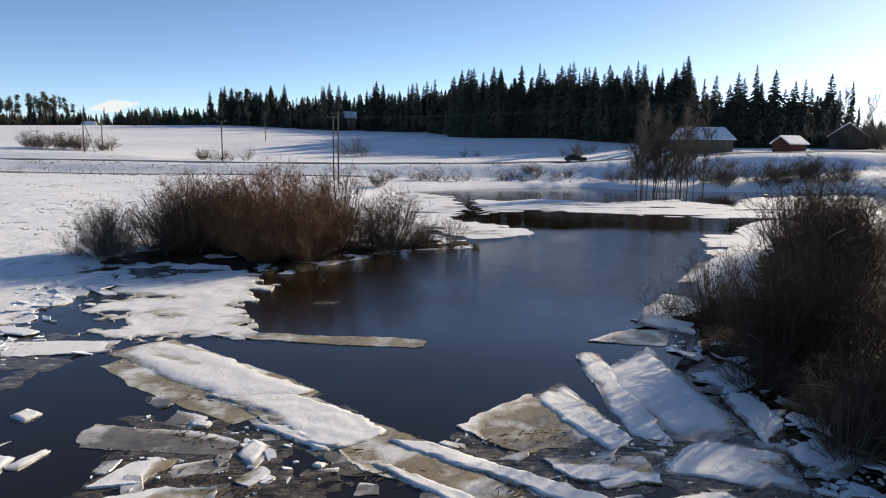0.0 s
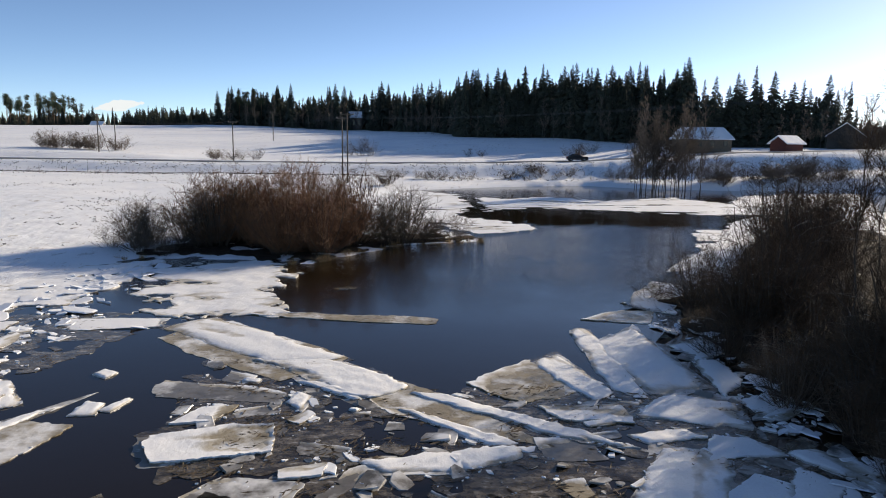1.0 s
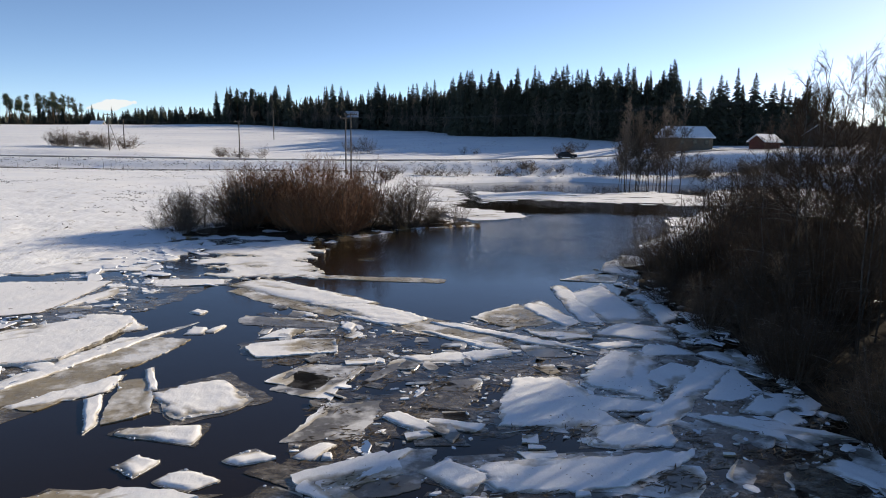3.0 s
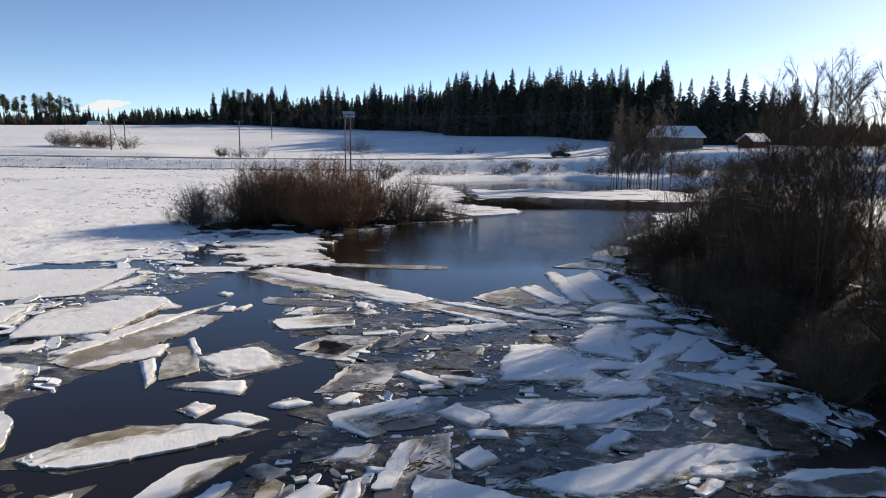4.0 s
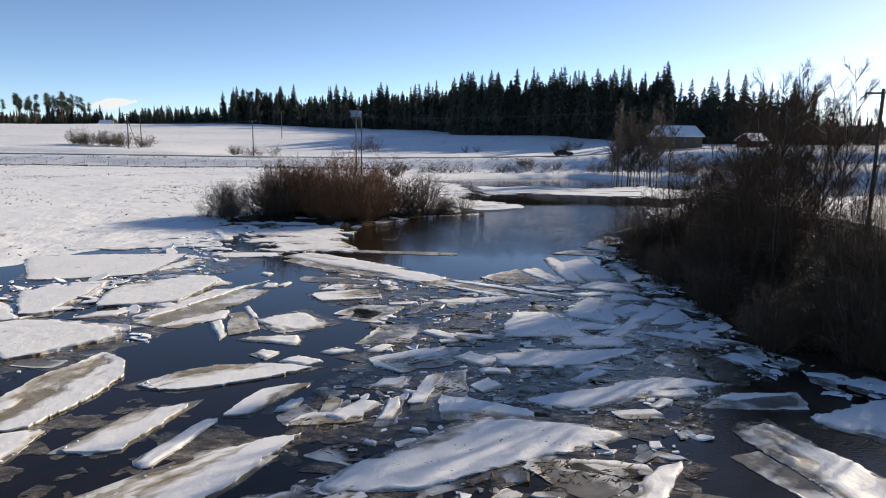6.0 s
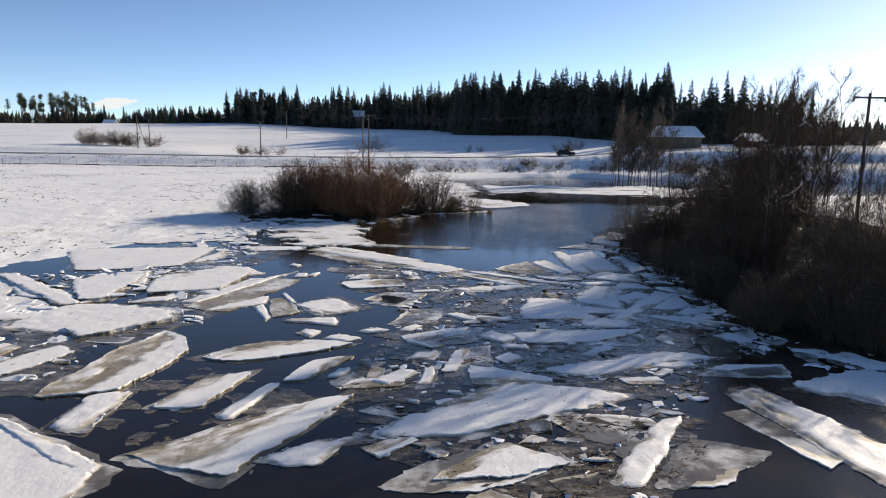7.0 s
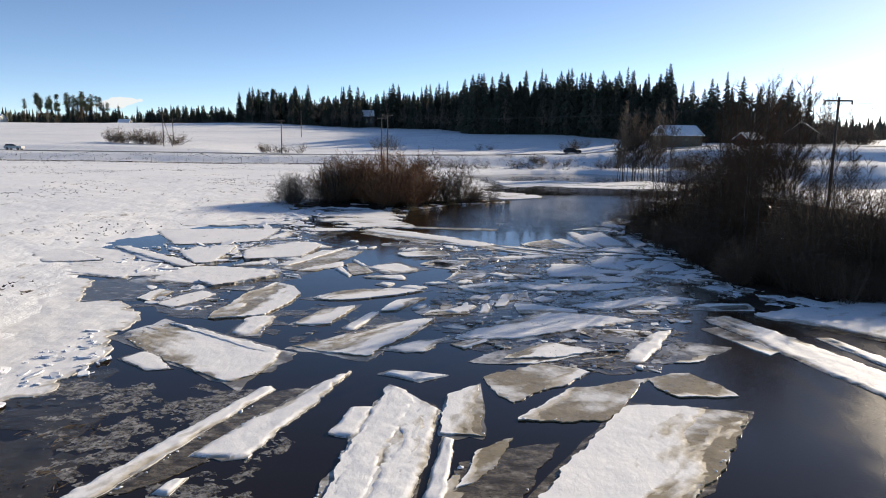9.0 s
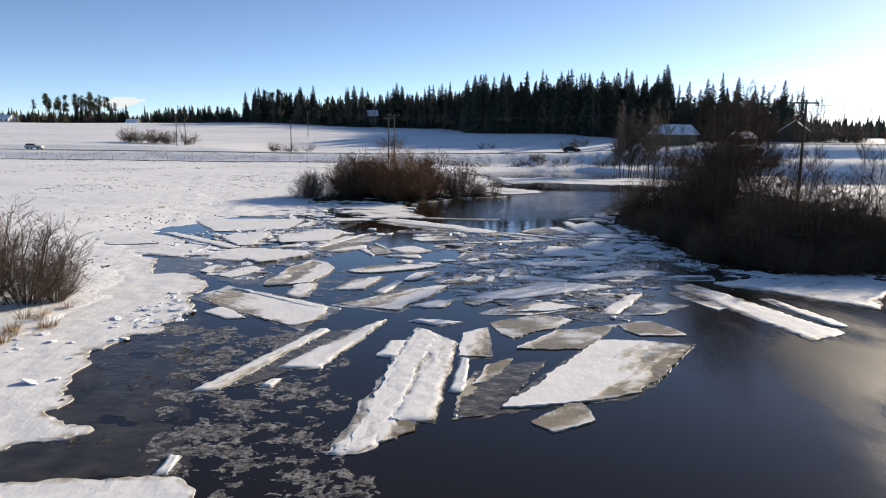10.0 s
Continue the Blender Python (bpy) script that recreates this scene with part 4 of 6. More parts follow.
floe((-5.9, -20.5), (-5.1, -16.4), (-2.2, -15.1), (-4.3, -19.8), thin)
floe((-5.2, -17.9), (-4.5, -15.8), (-3.4, -14.9), (-4.2, -16.9), tan)
floe((6.4, -2.6), (7.8, -2.1), (10.8, -11.2), (8.7, -12.4), snowy)
floe((9.9, -5.2), (10.6, -5.4), (11.6, -10.3), (10.8, -10.2), snowy)


# smaller floes jammed between the large ones
def small_floes(poly, count, seed, low, high):
    rnd = random.Random(seed)
    p = np.array(poly)
    kinds = (plate, thin, thin, mixed, thin, snowy)
    made = 0
    while made < count:
        x, y = rnd.uniform(p[:, 0].min(), p[:, 0].max()), rnd.uniform(p[:, 1].min(), p[:, 1].max())
        if inside_distance(poly, np.array([x]), np.array([y]))[0] < 0.2 or covered(np.array([x]), np.array([y]), 0.0)[0]:
            continue
        made += 1
        a, w = radians(rnd.gauss(12, 30)), low + (high - low) * rnd.random() ** 2
        ln = w * rnd.uniform(1.0, 2.6)
        cs = []
        for u, v in ((-1, -1), (1, -1), (1, 1), (-1, 1)):
            u, v = u * ln / 2 * rnd.uniform(0.6, 1.2), v * w / 2 * rnd.uniform(0.5, 1.2)
            cs.append((x + u * math.cos(a) - v * math.sin(a), y + u * math.sin(a) + v * math.cos(a)))
        floe(*cs, kinds[rnd.randrange(6)])


small_floes(JAM, 40, 50, 0.8, 1.9)
small_floes(JAM, 120, 51, 0.25, 0.9)
small_floes(LEFT_JAM, 36, 52, 0.3, 1.1)


# ---- brash: small broken pieces of ice between the floes ----
def brash(name, poly, count, mat, low, high, seed, label, lift=0.0):
    rnd = random.Random(seed)
    p = np.array(poly)
    verts, faces = [], []
    made = 0
    tries = [(rnd.uniform(p[:, 0].min(), p[:, 0].max()), rnd.uniform(p[:, 1].min(), p[:, 1].max())) for k in range(count * 14)]
    tx, ty = np.array(tries).T
    free = (inside_distance(poly, tx, ty) > 0) & ~covered(tx, ty, -0.5 * low)
    for (x, y), ok in zip(tries, free):
        if not ok or made == count or fbm(x * 0.5, y * 0.5, 3, 40.0) < rnd.uniform(-0.5, 0.4):
            continue
        made += 1
        r, n, turn = low + (high - low) * rnd.random() ** 2.5, rnd.randint(5, 8), rnd.uniform(0, 6.3)
        long, tx, ty = rnd.uniform(1.1, 2.6), rnd.gauss(0, 0.12), rnd.gauss(0, 0.12)
        thick, top = rnd.uniform(0.02, 0.04) + 0.03 * r, lift + rnd.uniform(0.015, 0.04) + 0.03 * r
        base = len(verts)
        ring = [(2 * math.pi * (k + rnd.uniform(-0.35, 0.35)) / n, r * rnd.uniform(0.65, 1.15)) for k in range(n)]
        for drop, shrink in ((thick, 1.0), (0.0, 0.9)):
            for a, q in ring:
                u, v = q * math.cos(a) * long * shrink, q * math.sin(a) * shrink
                dx, dy = u * math.cos(turn) - v * math.sin(turn), u * math.sin(turn) + v * math.cos(turn)
                verts.append((x + dx, y + dy, max(top - drop + tx * dx + ty * dy + rnd.uniform(-0.008, 0.008), -0.06)))
        faces.append(tuple(base + n + k for k in range(n)))
        for k in range(n):
            faces.append((base + k, base + (k + 1) % n, base + n + (k + 1) % n, base + n + k))
    tagged(new(name, mesh_of(name, verts, faces, mat)), label, "ice pieces", kind="stuff")


brash("brash_ice", JAM, 110, SNOW, 0.05, 0.24, 3, "small broken white ice pieces crowded between floes")
brash("brash_ice", JAM, 200, ICE, 0.06, 0.4, 4, "small broken wet grey ice pieces between floes")
def debris(name, poly, count, seed, label):
    """Reed stalks, bark and twigs caught in the slush."""
    rnd = random.Random(seed)
    p = np.array(poly)
    verts, faces, made = [], [], 0
    while made < count:
        x, y = rnd.uniform(p[:, 0].min(), p[:, 0].max()), rnd.uniform(p[:, 1].min(), p[:, 1].max())
        if fbm(x * 0.45, y * 0.7, 4, 60.0, 0.7) < rnd.uniform(0.0, 0.5) or inside_distance(poly, np.array([x]), np.array([y]))[0] < 0:
            continue
        made += 1
        a, ln, w = rnd.gauss(0.3, 0.8), rnd.uniform(0.03, 0.20) , rnd.uniform(0.005, 0.02)
        dx, dy, z = math.cos(a) * ln, math.sin(a) * ln, rnd.uniform(0.02, 0.05)
        b = len(verts)
        verts.extend(((x - dx, y - dy, z), (x + dy * 0.1, y - dx * 0.1 - w, z), (x + dx, y + dy, z + rnd.uniform(0, 0.06)), (x - dy * 0.1, y + dx * 0.1 + w, z + w)))
        faces.extend(((b, b + 1, b + 3), (b + 1, b + 2, b + 3)))
    tagged(new(name, mesh_of(name, verts, faces, DEBRIS)), label, "debris", kind="stuff")


bank_right = [(9, 31), (11.6, 31), (12.4, 3), (22, 2.5), (30, 2), (30, -3), (13, -2.5), (9.5, 2), (9.4, 16)]
brash("brash_ice", bank_right, 330, SNOW, 0.06, 0.45, 7, "broken white ice pieces stranded along the thicket", 0.03)
brash("brash_ice", bank_right, 200, ICE, 0.08, 0.6, 8, "broken wet ice pieces stranded along the thicket", 0.02)
bank_left = [(-18.5, 23), (-16.5, 30), (-17, 38), (-19.5, 41), (-22.5, 36), (-21.5, 28)]
brash("brash_ice", bank_left, 110, SNOW, 0.08, 0.6, 9, "broken snowy ice slabs pushed onto the bank", 0.05)
brash("brash_ice", [(-22, -21), (-18.6, -19), (-18.2, -9), (-18.6, -5), (-21, -6), (-22.5, -14)], 40, SNOW, 0.06, 0.26, 11, "snow-covered lumps frozen into the shore ice", 0.06)
brash("brash_ice", [(-19, -12), (-15, -10), (-14.6, -5), (-18, -6), (-21, -9)], 40, SNOW, 0.05, 0.22, 10, "snowy ice lumps on the shore ice", 0.06)
brash("brash_ice", [(-24, 4), (-19, 4.5), (-18, 20), (-22, 24), (-27, 12)], 60, SNOW, 0.06, 0.4, 12, "broken snowy ice slabs pushed onto the bank", 0.06)
brash("brash_ice", JAM, 260, SNOW, 0.02, 0.10, 6, "crumbs of white ice strewn over the slush")
debris("plant_debris", JAM, 5200, 61, "dark brown reeds, bark and twigs caught in the slush")
debris("plant_debris", [(-18, -13), (-14, -13), (-14, -23), (-17.5, -22)], 160, 63, "brown reeds frozen into the drowned ice")
debris("plant_debris", LEFT_JAM, 700, 62, "dark brown reeds and twigs caught between floes")
brash("brash_ice", LEFT_JAM, 160, SNOW, 0.06, 0.35, 5, "small broken white ice pieces along the bank")


# ---- bushes ----
def blade(verts, faces, p, q, w):
    """The finest twigs: a sliver from p to q."""
    side = (q - p).orthogonal().normalized() * w
    b = len(verts)
    verts.extend((p - side, p + side, q))
    faces.append((b, b + 1, b + 2))


def shrub_meshes(seed, height, spread, stems, twigs, twig_len, fine=1.0):
    """Stems that fan out from one stool into a dome, and the twigs on them."""
    rnd = random.Random(seed)
    sv, sf, tv, tf = [], [], [], []
    for s in range(stems):
        a, out = rnd.uniform(0, 2 * math.pi), rnd.random() ** 0.55
        flat = Vector((math.cos(a), math.sin(a), 0))
        h = height * rnd.uniform(0.8, 1.0) * math.sqrt(max(0.12, 1 - 0.85 * out * out))
        foot = flat * rnd.uniform(0, 0.3) * spread
        tip = foot + flat * out * spread + Vector((rnd.gauss(0, 0.15), rnd.gauss(0, 0.15), h))
        pts = []
        for k in range(6):
            t = k / 5
            p = foot.lerp(tip, t)
            p.z = h * (0.55 * t + 0.45 * t * t) if out > 0.5 else h * t
            p += Vector((rnd.gauss(0, 0.05), rnd.gauss(0, 0.05), rnd.gauss(0, 0.02))) * height * 0.3 * t
            pts.append(p)
        pts[0].z = -0.3
        r = rnd.uniform(0.012, 0.026) * height / 3
        tube(sv, sf, pts, r, r * 0.3, 3)
        for w in range(twigs):
            t = rnd.uniform(0.15, 1.0)
            k = min(4, int(t * 5))
            p = pts[k].lerp(pts[k + 1], t * 5 - k)
            way = Vector((rnd.gauss(0, 0.8), rnd.gauss(0, 0.8), rnd.uniform(-0.1, 1.0)))
            way = (way.normalized() + (tip - foot).normalized() * 0.2).normalized()
            ln = twig_len * rnd.uniform(0.4, 1.0)
            mid = p + way * ln * 0.5 + Vector((rnd.gauss(0, 0.06), rnd.gauss(0, 0.06), 0)) * ln
            end = p + way * ln + Vector((rnd.gauss(0, 0.12), rnd.gauss(0, 0.12), 0.08)) * ln
            tube(tv, tf, [p, mid, end], 0.011 * fine, 0.005 * fine, 3)
            for side in range(8):
                q = p.lerp(end, rnd.uniform(0.25, 0.9))
                way2 = (way + Vector((rnd.gauss(0, 0.6), rnd.gauss(0, 0.6), rnd.gauss(0.1, 0.35)))).normalized()
                blade(tv, tf, q, q + way2 * ln * rnd.uniform(0.3, 0.6), 0.008 * fine)
    return sv, sf, tv, tf


def shrub(name, seed, height, spread, stems, twigs, twig_len, stem_mat, twig_mat, label, category="bush", group="", fine=1.0):
    sv, sf, tv, tf = shrub_meshes(seed, height, spread, stems, twigs, twig_len, fine)
    base = new(name)
    piece("woody_base", mesh_of("woody_base", sv, sf, stem_mat), base)
    piece("crown", mesh_of("crown", tv, tf, twig_mat), base)
    return tagged(base, label, category, group)


def glint_branches(base, height, spread, count, seed):
    """Bare boughs that arch out of a bush; pale glossy bark paints sun glints on them."""
    rnd = random.Random(seed + len(base.name))
    for k in range(count):
        a, low = rnd.uniform(0, 6.28), rnd.uniform(0.25, 0.85) * height
        way = Vector((math.cos(a), math.sin(a), 0))
        foot = way * rnd.uniform(0.2, 0.7) * spread + Vector((0, 0, low))
        ln, v, f = rnd.uniform(0.5, 1.3), [], []
        bend = Vector((rnd.gauss(0, 0.15), rnd.gauss(0, 0.15), rnd.uniform(0.1, 0.35)))
        pts = [foot, foot + (way * 0.4 + bend) * ln * 0.6, foot + (way * 0.85 + bend) * ln, foot + (way * 1.3 + bend * 0.6) * ln]
        tube(v, f, pts, 0.013, 0.005, 4)
        for q in pts[1:3]:
            blade(v, f, q, q + Vector((rnd.gauss(0, 0.3), rnd.gauss(0, 0.3), rnd.uniform(0, 0.3))) * ln, 0.012)
        piece("branch", mesh_of("branch", v, f, GLINT_BARK), base)


def scatter(proto, spots, seed, low=0.85, high=1.15):
    """Copies of the prototypes at the spots of (x, y, scale)."""
    rnd = random.Random(seed)
    used = set()
    for n, (x, y, s) in enumerate(spots):
        ob = proto[n % len(proto)]
        k = s * rnd.uniform(low, high)
        m = Matrix.LocRotScale((x, y, max(land_at(x, y), -0.1) - 0.03), Euler((0, 0, rnd.uniform(0, 6.28))), None)
        if ob.name not in used:
            used.add(ob.name)
            ob.matrix_basis = m
            got = ob
        else:
            got = copy_thing(ob, m)
        got.scale = (k, k, k * rnd.uniform(0.92, 1.1))


def along(points, per, width, seed, s0=0.8, s1=1.2):
    """Spots strewn along a line of (x, y) points."""
    rnd = random.Random(seed)
    out = []
    for (ax, ay), (bx, by) in zip(points, points[1:]):
        ln = math.hypot(bx - ax, by - ay)
        for k in range(max(1, int(ln * per))):
            t = rnd.random()
            nx, ny = -(by - ay) / ln, (bx - ax) / ln
            w = rnd.uniform(-width, width)
            out.append((ax + (bx - ax) * t + nx * w, ay + (by - ay) * t + ny * w, rnd.uniform(s0, s1)))
    return out


willows = [shrub("willow_bush", 20 + k, 5.2, 3.3, 66, 30, 1.05, WILLOW_STEM, WILLOW,
                 "dense leafless willow bush with reddish-brown twigs at the water", group="willow thicket on the bank", fine=0.62) for k in range(3)]
spots = along([(-17.5, 46), (-13.5, 45), (-10, 43.5), (-7.5, 46.5)], 0.7, 1.2, 2, 0.75, 0.95)
spots += along([(-17.5, 48.5), (-12, 48), (-6.5, 49)], 0.8, 1.3, 3, 0.92, 1.08)
scatter(willows, spots, 5)
greys = [shrub("willow_bush", 30 + k, 4.0, 2.6, 34, 16, 1.15, WILLOW_STEM, TWIG_GREY,
               "sparse grey-brown leafless willow bush on the snowy bank", group="willow thicket on the bank", fine=0.6) for k in range(2)]
spots = along([(-23.2, 46.5), (-17, 46)], 1.3, 1.2, 4, 0.7, 1.0) + along([(-6.5, 47.5), (-4, 50.5)], 1.3, 1.0, 15, 0.8, 1.05)
spots += along([(-3, 51.5), (2.2, 52.8)], 1.0, 0.6, 16, 0.42, 0.58) + [(-23.8, 44.5, 0.5), (-21.5, 43.6, 0.55), (-19.5, 43, 0.5)]
scatter(greys, spots, 17)

alders = [shrub("alder_bush", 40 + k, 5.0, 2.5, 44, 14, 1.3, WILLOW_STEM, ALDER,
                "dense dark leafless alder thicket on the river bank", group="alder thicket on the bank", fine=0.62) for k in range(3)]
edge_spots = along([(11.0, 33), (10.9, 20)], 0.7, 0.5, 46, 0.4, 0.75) + along([(11.3, 20), (11.5, 8)], 0.35, 0.4, 57, 0.35, 0.6)
spots = along([(11.2, 20), (11.4, 8), (11.3, 3), (16, 1.5), (24, 2.5)], 0.75, 0.5, 6, 0.32, 0.55)
spots += along([(13.2, 32), (13.2, 19)], 0.55, 1.1, 47, 0.5, 0.72) + along([(13.2, 19), (13.4, 8), (13.5, 4)], 0.85, 1.1, 7, 0.46, 0.66) + along([(13.5, 4), (20, 4.5), (30, 5.5), (40, 3)], 0.75, 1.1, 49, 0.7, 1.0)
spots += along([(16.5, 31), (17, 22), (17.5, 12), (21, 9), (34, 9)], 0.34, 1.6, 8, 0.65, 0.9)
spots += along([(13.8, 27), (15.4, 20), (16.2, 14)], 0.3, 1.0, 18, 0.95, 1.25) + along([(19, 26), (21, 14), (28, 10), (38, 10)], 0.3, 2.0, 19, 0.5, 0.78)
spots += along([(15.2, 13), (16.5, 8), (20, 7)], 0.7, 1.3, 53, 0.75, 1.0) + along([(17.5, 14), (20, 11), (27, 9)], 0.5, 1.5, 54, 0.85, 1.1)
spots += along([(21, 30), (23, 22), (27, 17), (36, 15)], 0.3, 2.0, 29, 0.4, 0.62) + along([(21.5, 37), (26, 46), (31.5, 56)], 0.45, 1.5, 44, 1.0, 1.3) + along([(17.5, 36), (21.5, 43)], 0.5, 0.8, 45, 0.4, 0.6) + along([(12.6, 3.2), (15.5, 1.0), (24, 1.8)], 1.3, 0.7, 48, 0.28, 0.48)
for base in alders:
    glint_branches(base, 5.0, 2.6, 16, 400)
scatter(alders, spots, 9)
edge = [shrub("willow_bush", 240 + k, 3.0, 2.3, 20, 7, 1.2, WILLOW_STEM, ALDER, "open leafless willow bush arching over the stranded ice", group="willows at the thicket's edge", fine=0.7) for k in range(2)]
for base in edge:
    glint_branches(base, 3.0, 2.2, 7, 410)
scatter(edge, edge_spots, 56)

near_bush = [shrub("riverside_bush", 61, 4.2, 2.5, 50, 18, 1.2, WILLOW_STEM, TWIG_GREY,
                   "leafless brown bush on the snowy bank", group="bushes on the snowy bank", fine=0.7)]
scatter(near_bush, [(-25.2, -8.2, 0.95), (-26.8, -10.5, 0.95), (-27.5, -6.8, 1.0), (-24.2, -7.5, 0.6), (-29.5, -9, 1.1)], 10)

field_bush = [shrub("field_bush", 70 + k, 3.2, 2.2, 18, 9, 1.0, WILLOW_STEM, TWIG_GREY,
                    "leafless brown bush in the snowy field", group="bushes in the field") for k in range(2)]
spots = along([(-103, 173), (-82, 171)], 1.0, 1.5, 11, 1.1, 1.5) + along([(-54, 155), (-42, 156)], 0.8, 1.5, 12, 0.7, 1.0)
spots += along([(45, 164), (57, 165)], 1.0, 0.6, 94, 0.8, 1.0) + along([(15.5, 130.5), (20.5, 131)], 1.2, 0.8, 96, 0.5, 0.8) + along([(28, 160), (33, 160)], 0.8, 0.8, 97, 0.7, 1.0)
spots += along([(96, 164), (122, 172)], 0.9, 3.0, 98, 1.2, 1.9)
spots += [(-24, 172, 1.1), (-21, 172, 1.4), (-19, 172, 1.3), (6, 168, 0.7), (9, 168, 0.7), (34, 172, 0.8), (37, 172, 0.9), (45, 165, 0.9), (49, 165, 0.9), (52, 165, 0.9)]
spots += along([(-12, 119), (8, 124), (26, 129)], 0.35, 2.5, 92, 0.35, 0.7) + along([(30, 128), (60, 128)], 0.5, 3.0, 93, 0.5, 0.9)
spots += [(-8, 122, 0.6), (-5, 122, 0.6), (-2, 123, 0.7), (3, 124, 0.6), (14, 128, 0.8), (18, 128, 0.8), (24, 129, 0.8)]
spots += along([(46, 120), (62, 121)], 0.4, 2.5, 13, 0.8, 1.2) + along([(58, 121), (74, 123)], 1.0, 2.5, 43, 0.9, 1.4) + along([(-16, 112), (-9, 111)], 0.5, 1.0, 20, 0.6, 0.9)
spots += along([(44, 119), (60, 122), (74, 124)], 0.8, 2.5, 99, 0.55, 0.95)
scatter(field_bush, spots, 14)


# ---- dry grass at the water's edge ----
def tuft(seed):
    rnd = random.Random(seed)
    v, f = [], []
    for k in range(60):
        a, r = rnd.uniform(0, 6.28), rnd.uniform(0, 0.14)
        p = Vector((math.cos(a) * r, math.sin(a) * r, -0.05))
        q = p + Vector((math.cos(a) * rnd.uniform(0.02, 0.3), math.sin(a) * rnd.uniform(0.02, 0.3), rnd.uniform(0.12, 0.5)))
        blade(v, f, p, q, 0.008)
    return tagged(new("grass_tuft", mesh_of("grass_tuft", v, f, GRASS)), "dry yellow-brown grass tuft on the bank", "grass", "dry grass tufts")


tufts = [tuft(80 + k) for k in range(3)]
spots = along([(-11, 40.8), (-9.2, 40.2), (-6.8, 44.2), (-3, 49.3), (3, 51.5)], 2.0, 0.3, 81, 0.9, 1.7)
spots += along([(-23, -10), (-22.9, -16)], 4.0, 0.9, 82, 0.9, 1.5) + along([(-24, -7), (-22.8, -9)], 3.0, 0.5, 83, 0.8, 1.3)
spots += along([(-21.8, 41), (-20, 42)], 2.0, 0.4, 84, 0.8, 1.2) + along([(-6.2, 33.2), (-5.2, 33.6)], 8.0, 0.2, 87, 0.5, 0.8)
spots += along([(-10.5, 36), (-8, 39)], 1.5, 0.8, 88, 0.7, 1.0)
scatter(tufts, spots, 85)


def stubble(seed):
    """Grass tips and clods that poke through the snow of the field."""
    rnd = random.Random(seed)
    verts, faces, made = [], [], 0
    xs, ys = [], []
    while made < 5600:
        if rnd.random() < 0.06:
            x, y = rnd.uniform(-120, -14), rnd.gauss(125.6, 0.6)
            xs.append(x), ys.append(y)
            made += 1
            continue
        if rnd.random() < 0.22:
            x, y = rnd.uniform(-110, 60), rnd.uniform(120, 136)
            if fbm(x * 0.2, y * 0.3, 3, 72.0) > rnd.uniform(-0.3, 0.5):
                xs.append(x), ys.append(y)
                made += 1
            continue
        x, y = rnd.uniform(-95, -16), -20 + 145 * rnd.random()
        if x > -22 and y < 60 or fbm(x * 0.07, y * 0.07, 3, 70.0) + 0.5 * fbm(x * 0.5, y * 0.5, 3, 71.0) < rnd.uniform(0.05, 0.8):
            continue
        xs.append(x), ys.append(y)
        made += 1
    d = -inside_distance(RIVER, np.array(xs), np.array(ys))
    zs = land(np.array(xs), np.array(ys))
    for x, y, z, dd in zip(xs, ys, zs, d):
        if dd < 2.0:
            continue
        tall = 2.5 if 119 < y < 137 else 1.0
        for k in range(4):
            a, h, r = rnd.uniform(0, 6.28), rnd.uniform(0.02, 0.10), rnd.uniform(0.03, 0.22)
            b = len(verts)
            verts.extend(((x - 0.05, y, z - 0.02), (x + 0.05, y, z - 0.02), (x + r * math.cos(a), y + r * math.sin(a), z + h * tall)))
            faces.append((b, b + 1, b + 2))
    tagged(new("stubble", mesh_of("stubble", verts, faces, LITTER)), "brown stubble and grass tips poking through the snow", "stubble", kind="stuff")


stubble(86)


# ---- trees ----
def spruce_meshes(seed, height, width):
    rnd = random.Random(seed)
    tv, tf, cv, cf = [], [], [], []
    tube(tv, tf, [Vector((0, 0, -0.5)), Vector((0, 0, height * 0.5)), Vector((0, 0, height))], height * 0.012, 0.02, 6)
    z = height * 0.06
    lean = rnd.uniform(0.85, 1.1)
    while z < height * 0.995:
        t = z / height
        reach = 1.25 * width * (1 - t) ** 0.72 * rnd.uniform(0.75, 1.1) * lean + 0.1
        rise = max(0.0, (t - 0.72) / 0.28)
        for k in range(13):
            a = rnd.uniform(0, 2 * math.pi)
            r = reach * rnd.uniform(0.3, 1.15)
            fall = r * (rnd.uniform(0.3, 0.6) * (1 - rise) - 0.75 * rise)
            out, side = Vector((math.cos(a), math.sin(a), 0)), Vector((-math.sin(a), math.cos(a), 0))
            w = r * 0.17 + 0.03
            zk = z + rnd.uniform(-0.03, 0.03) * height * (1 - 0.7 * t)
            hang = 0.6 * (1 - rise) + 0.1
            p0 = Vector((0, 0, zk))
            p1 = out * r * 0.55 + Vector((0, 0, zk - fall * 0.4))
            p2 = out * r + Vector((0, 0, zk - fall * 0.8))
            low = p1 * 0.6 + p2 * 0.4
            b = len(cv)
            cv.extend([p0, p1 + side * w - Vector((0, 0, w * hang)), p1 - side * w - Vector((0, 0, w * hang)), p1 + Vector((0, 0, 0.06)), p2,
                       low + side * w * 1.1 - Vector((0, 0, w * 1.6 * hang)), low - side * w * 1.1 - Vector((0, 0, w * 1.6 * hang))])
            cf.extend([(b, b + 1, b + 3), (b, b + 3, b + 2), (b + 3, b + 1, b + 4), (b + 2, b + 3, b + 4), (b + 3, b + 5, b + 4), (b + 3, b + 4, b + 6)])
        z += height * 0.023 * (1.25 - 0.75 * t)
    return tv, tf, cv, cf


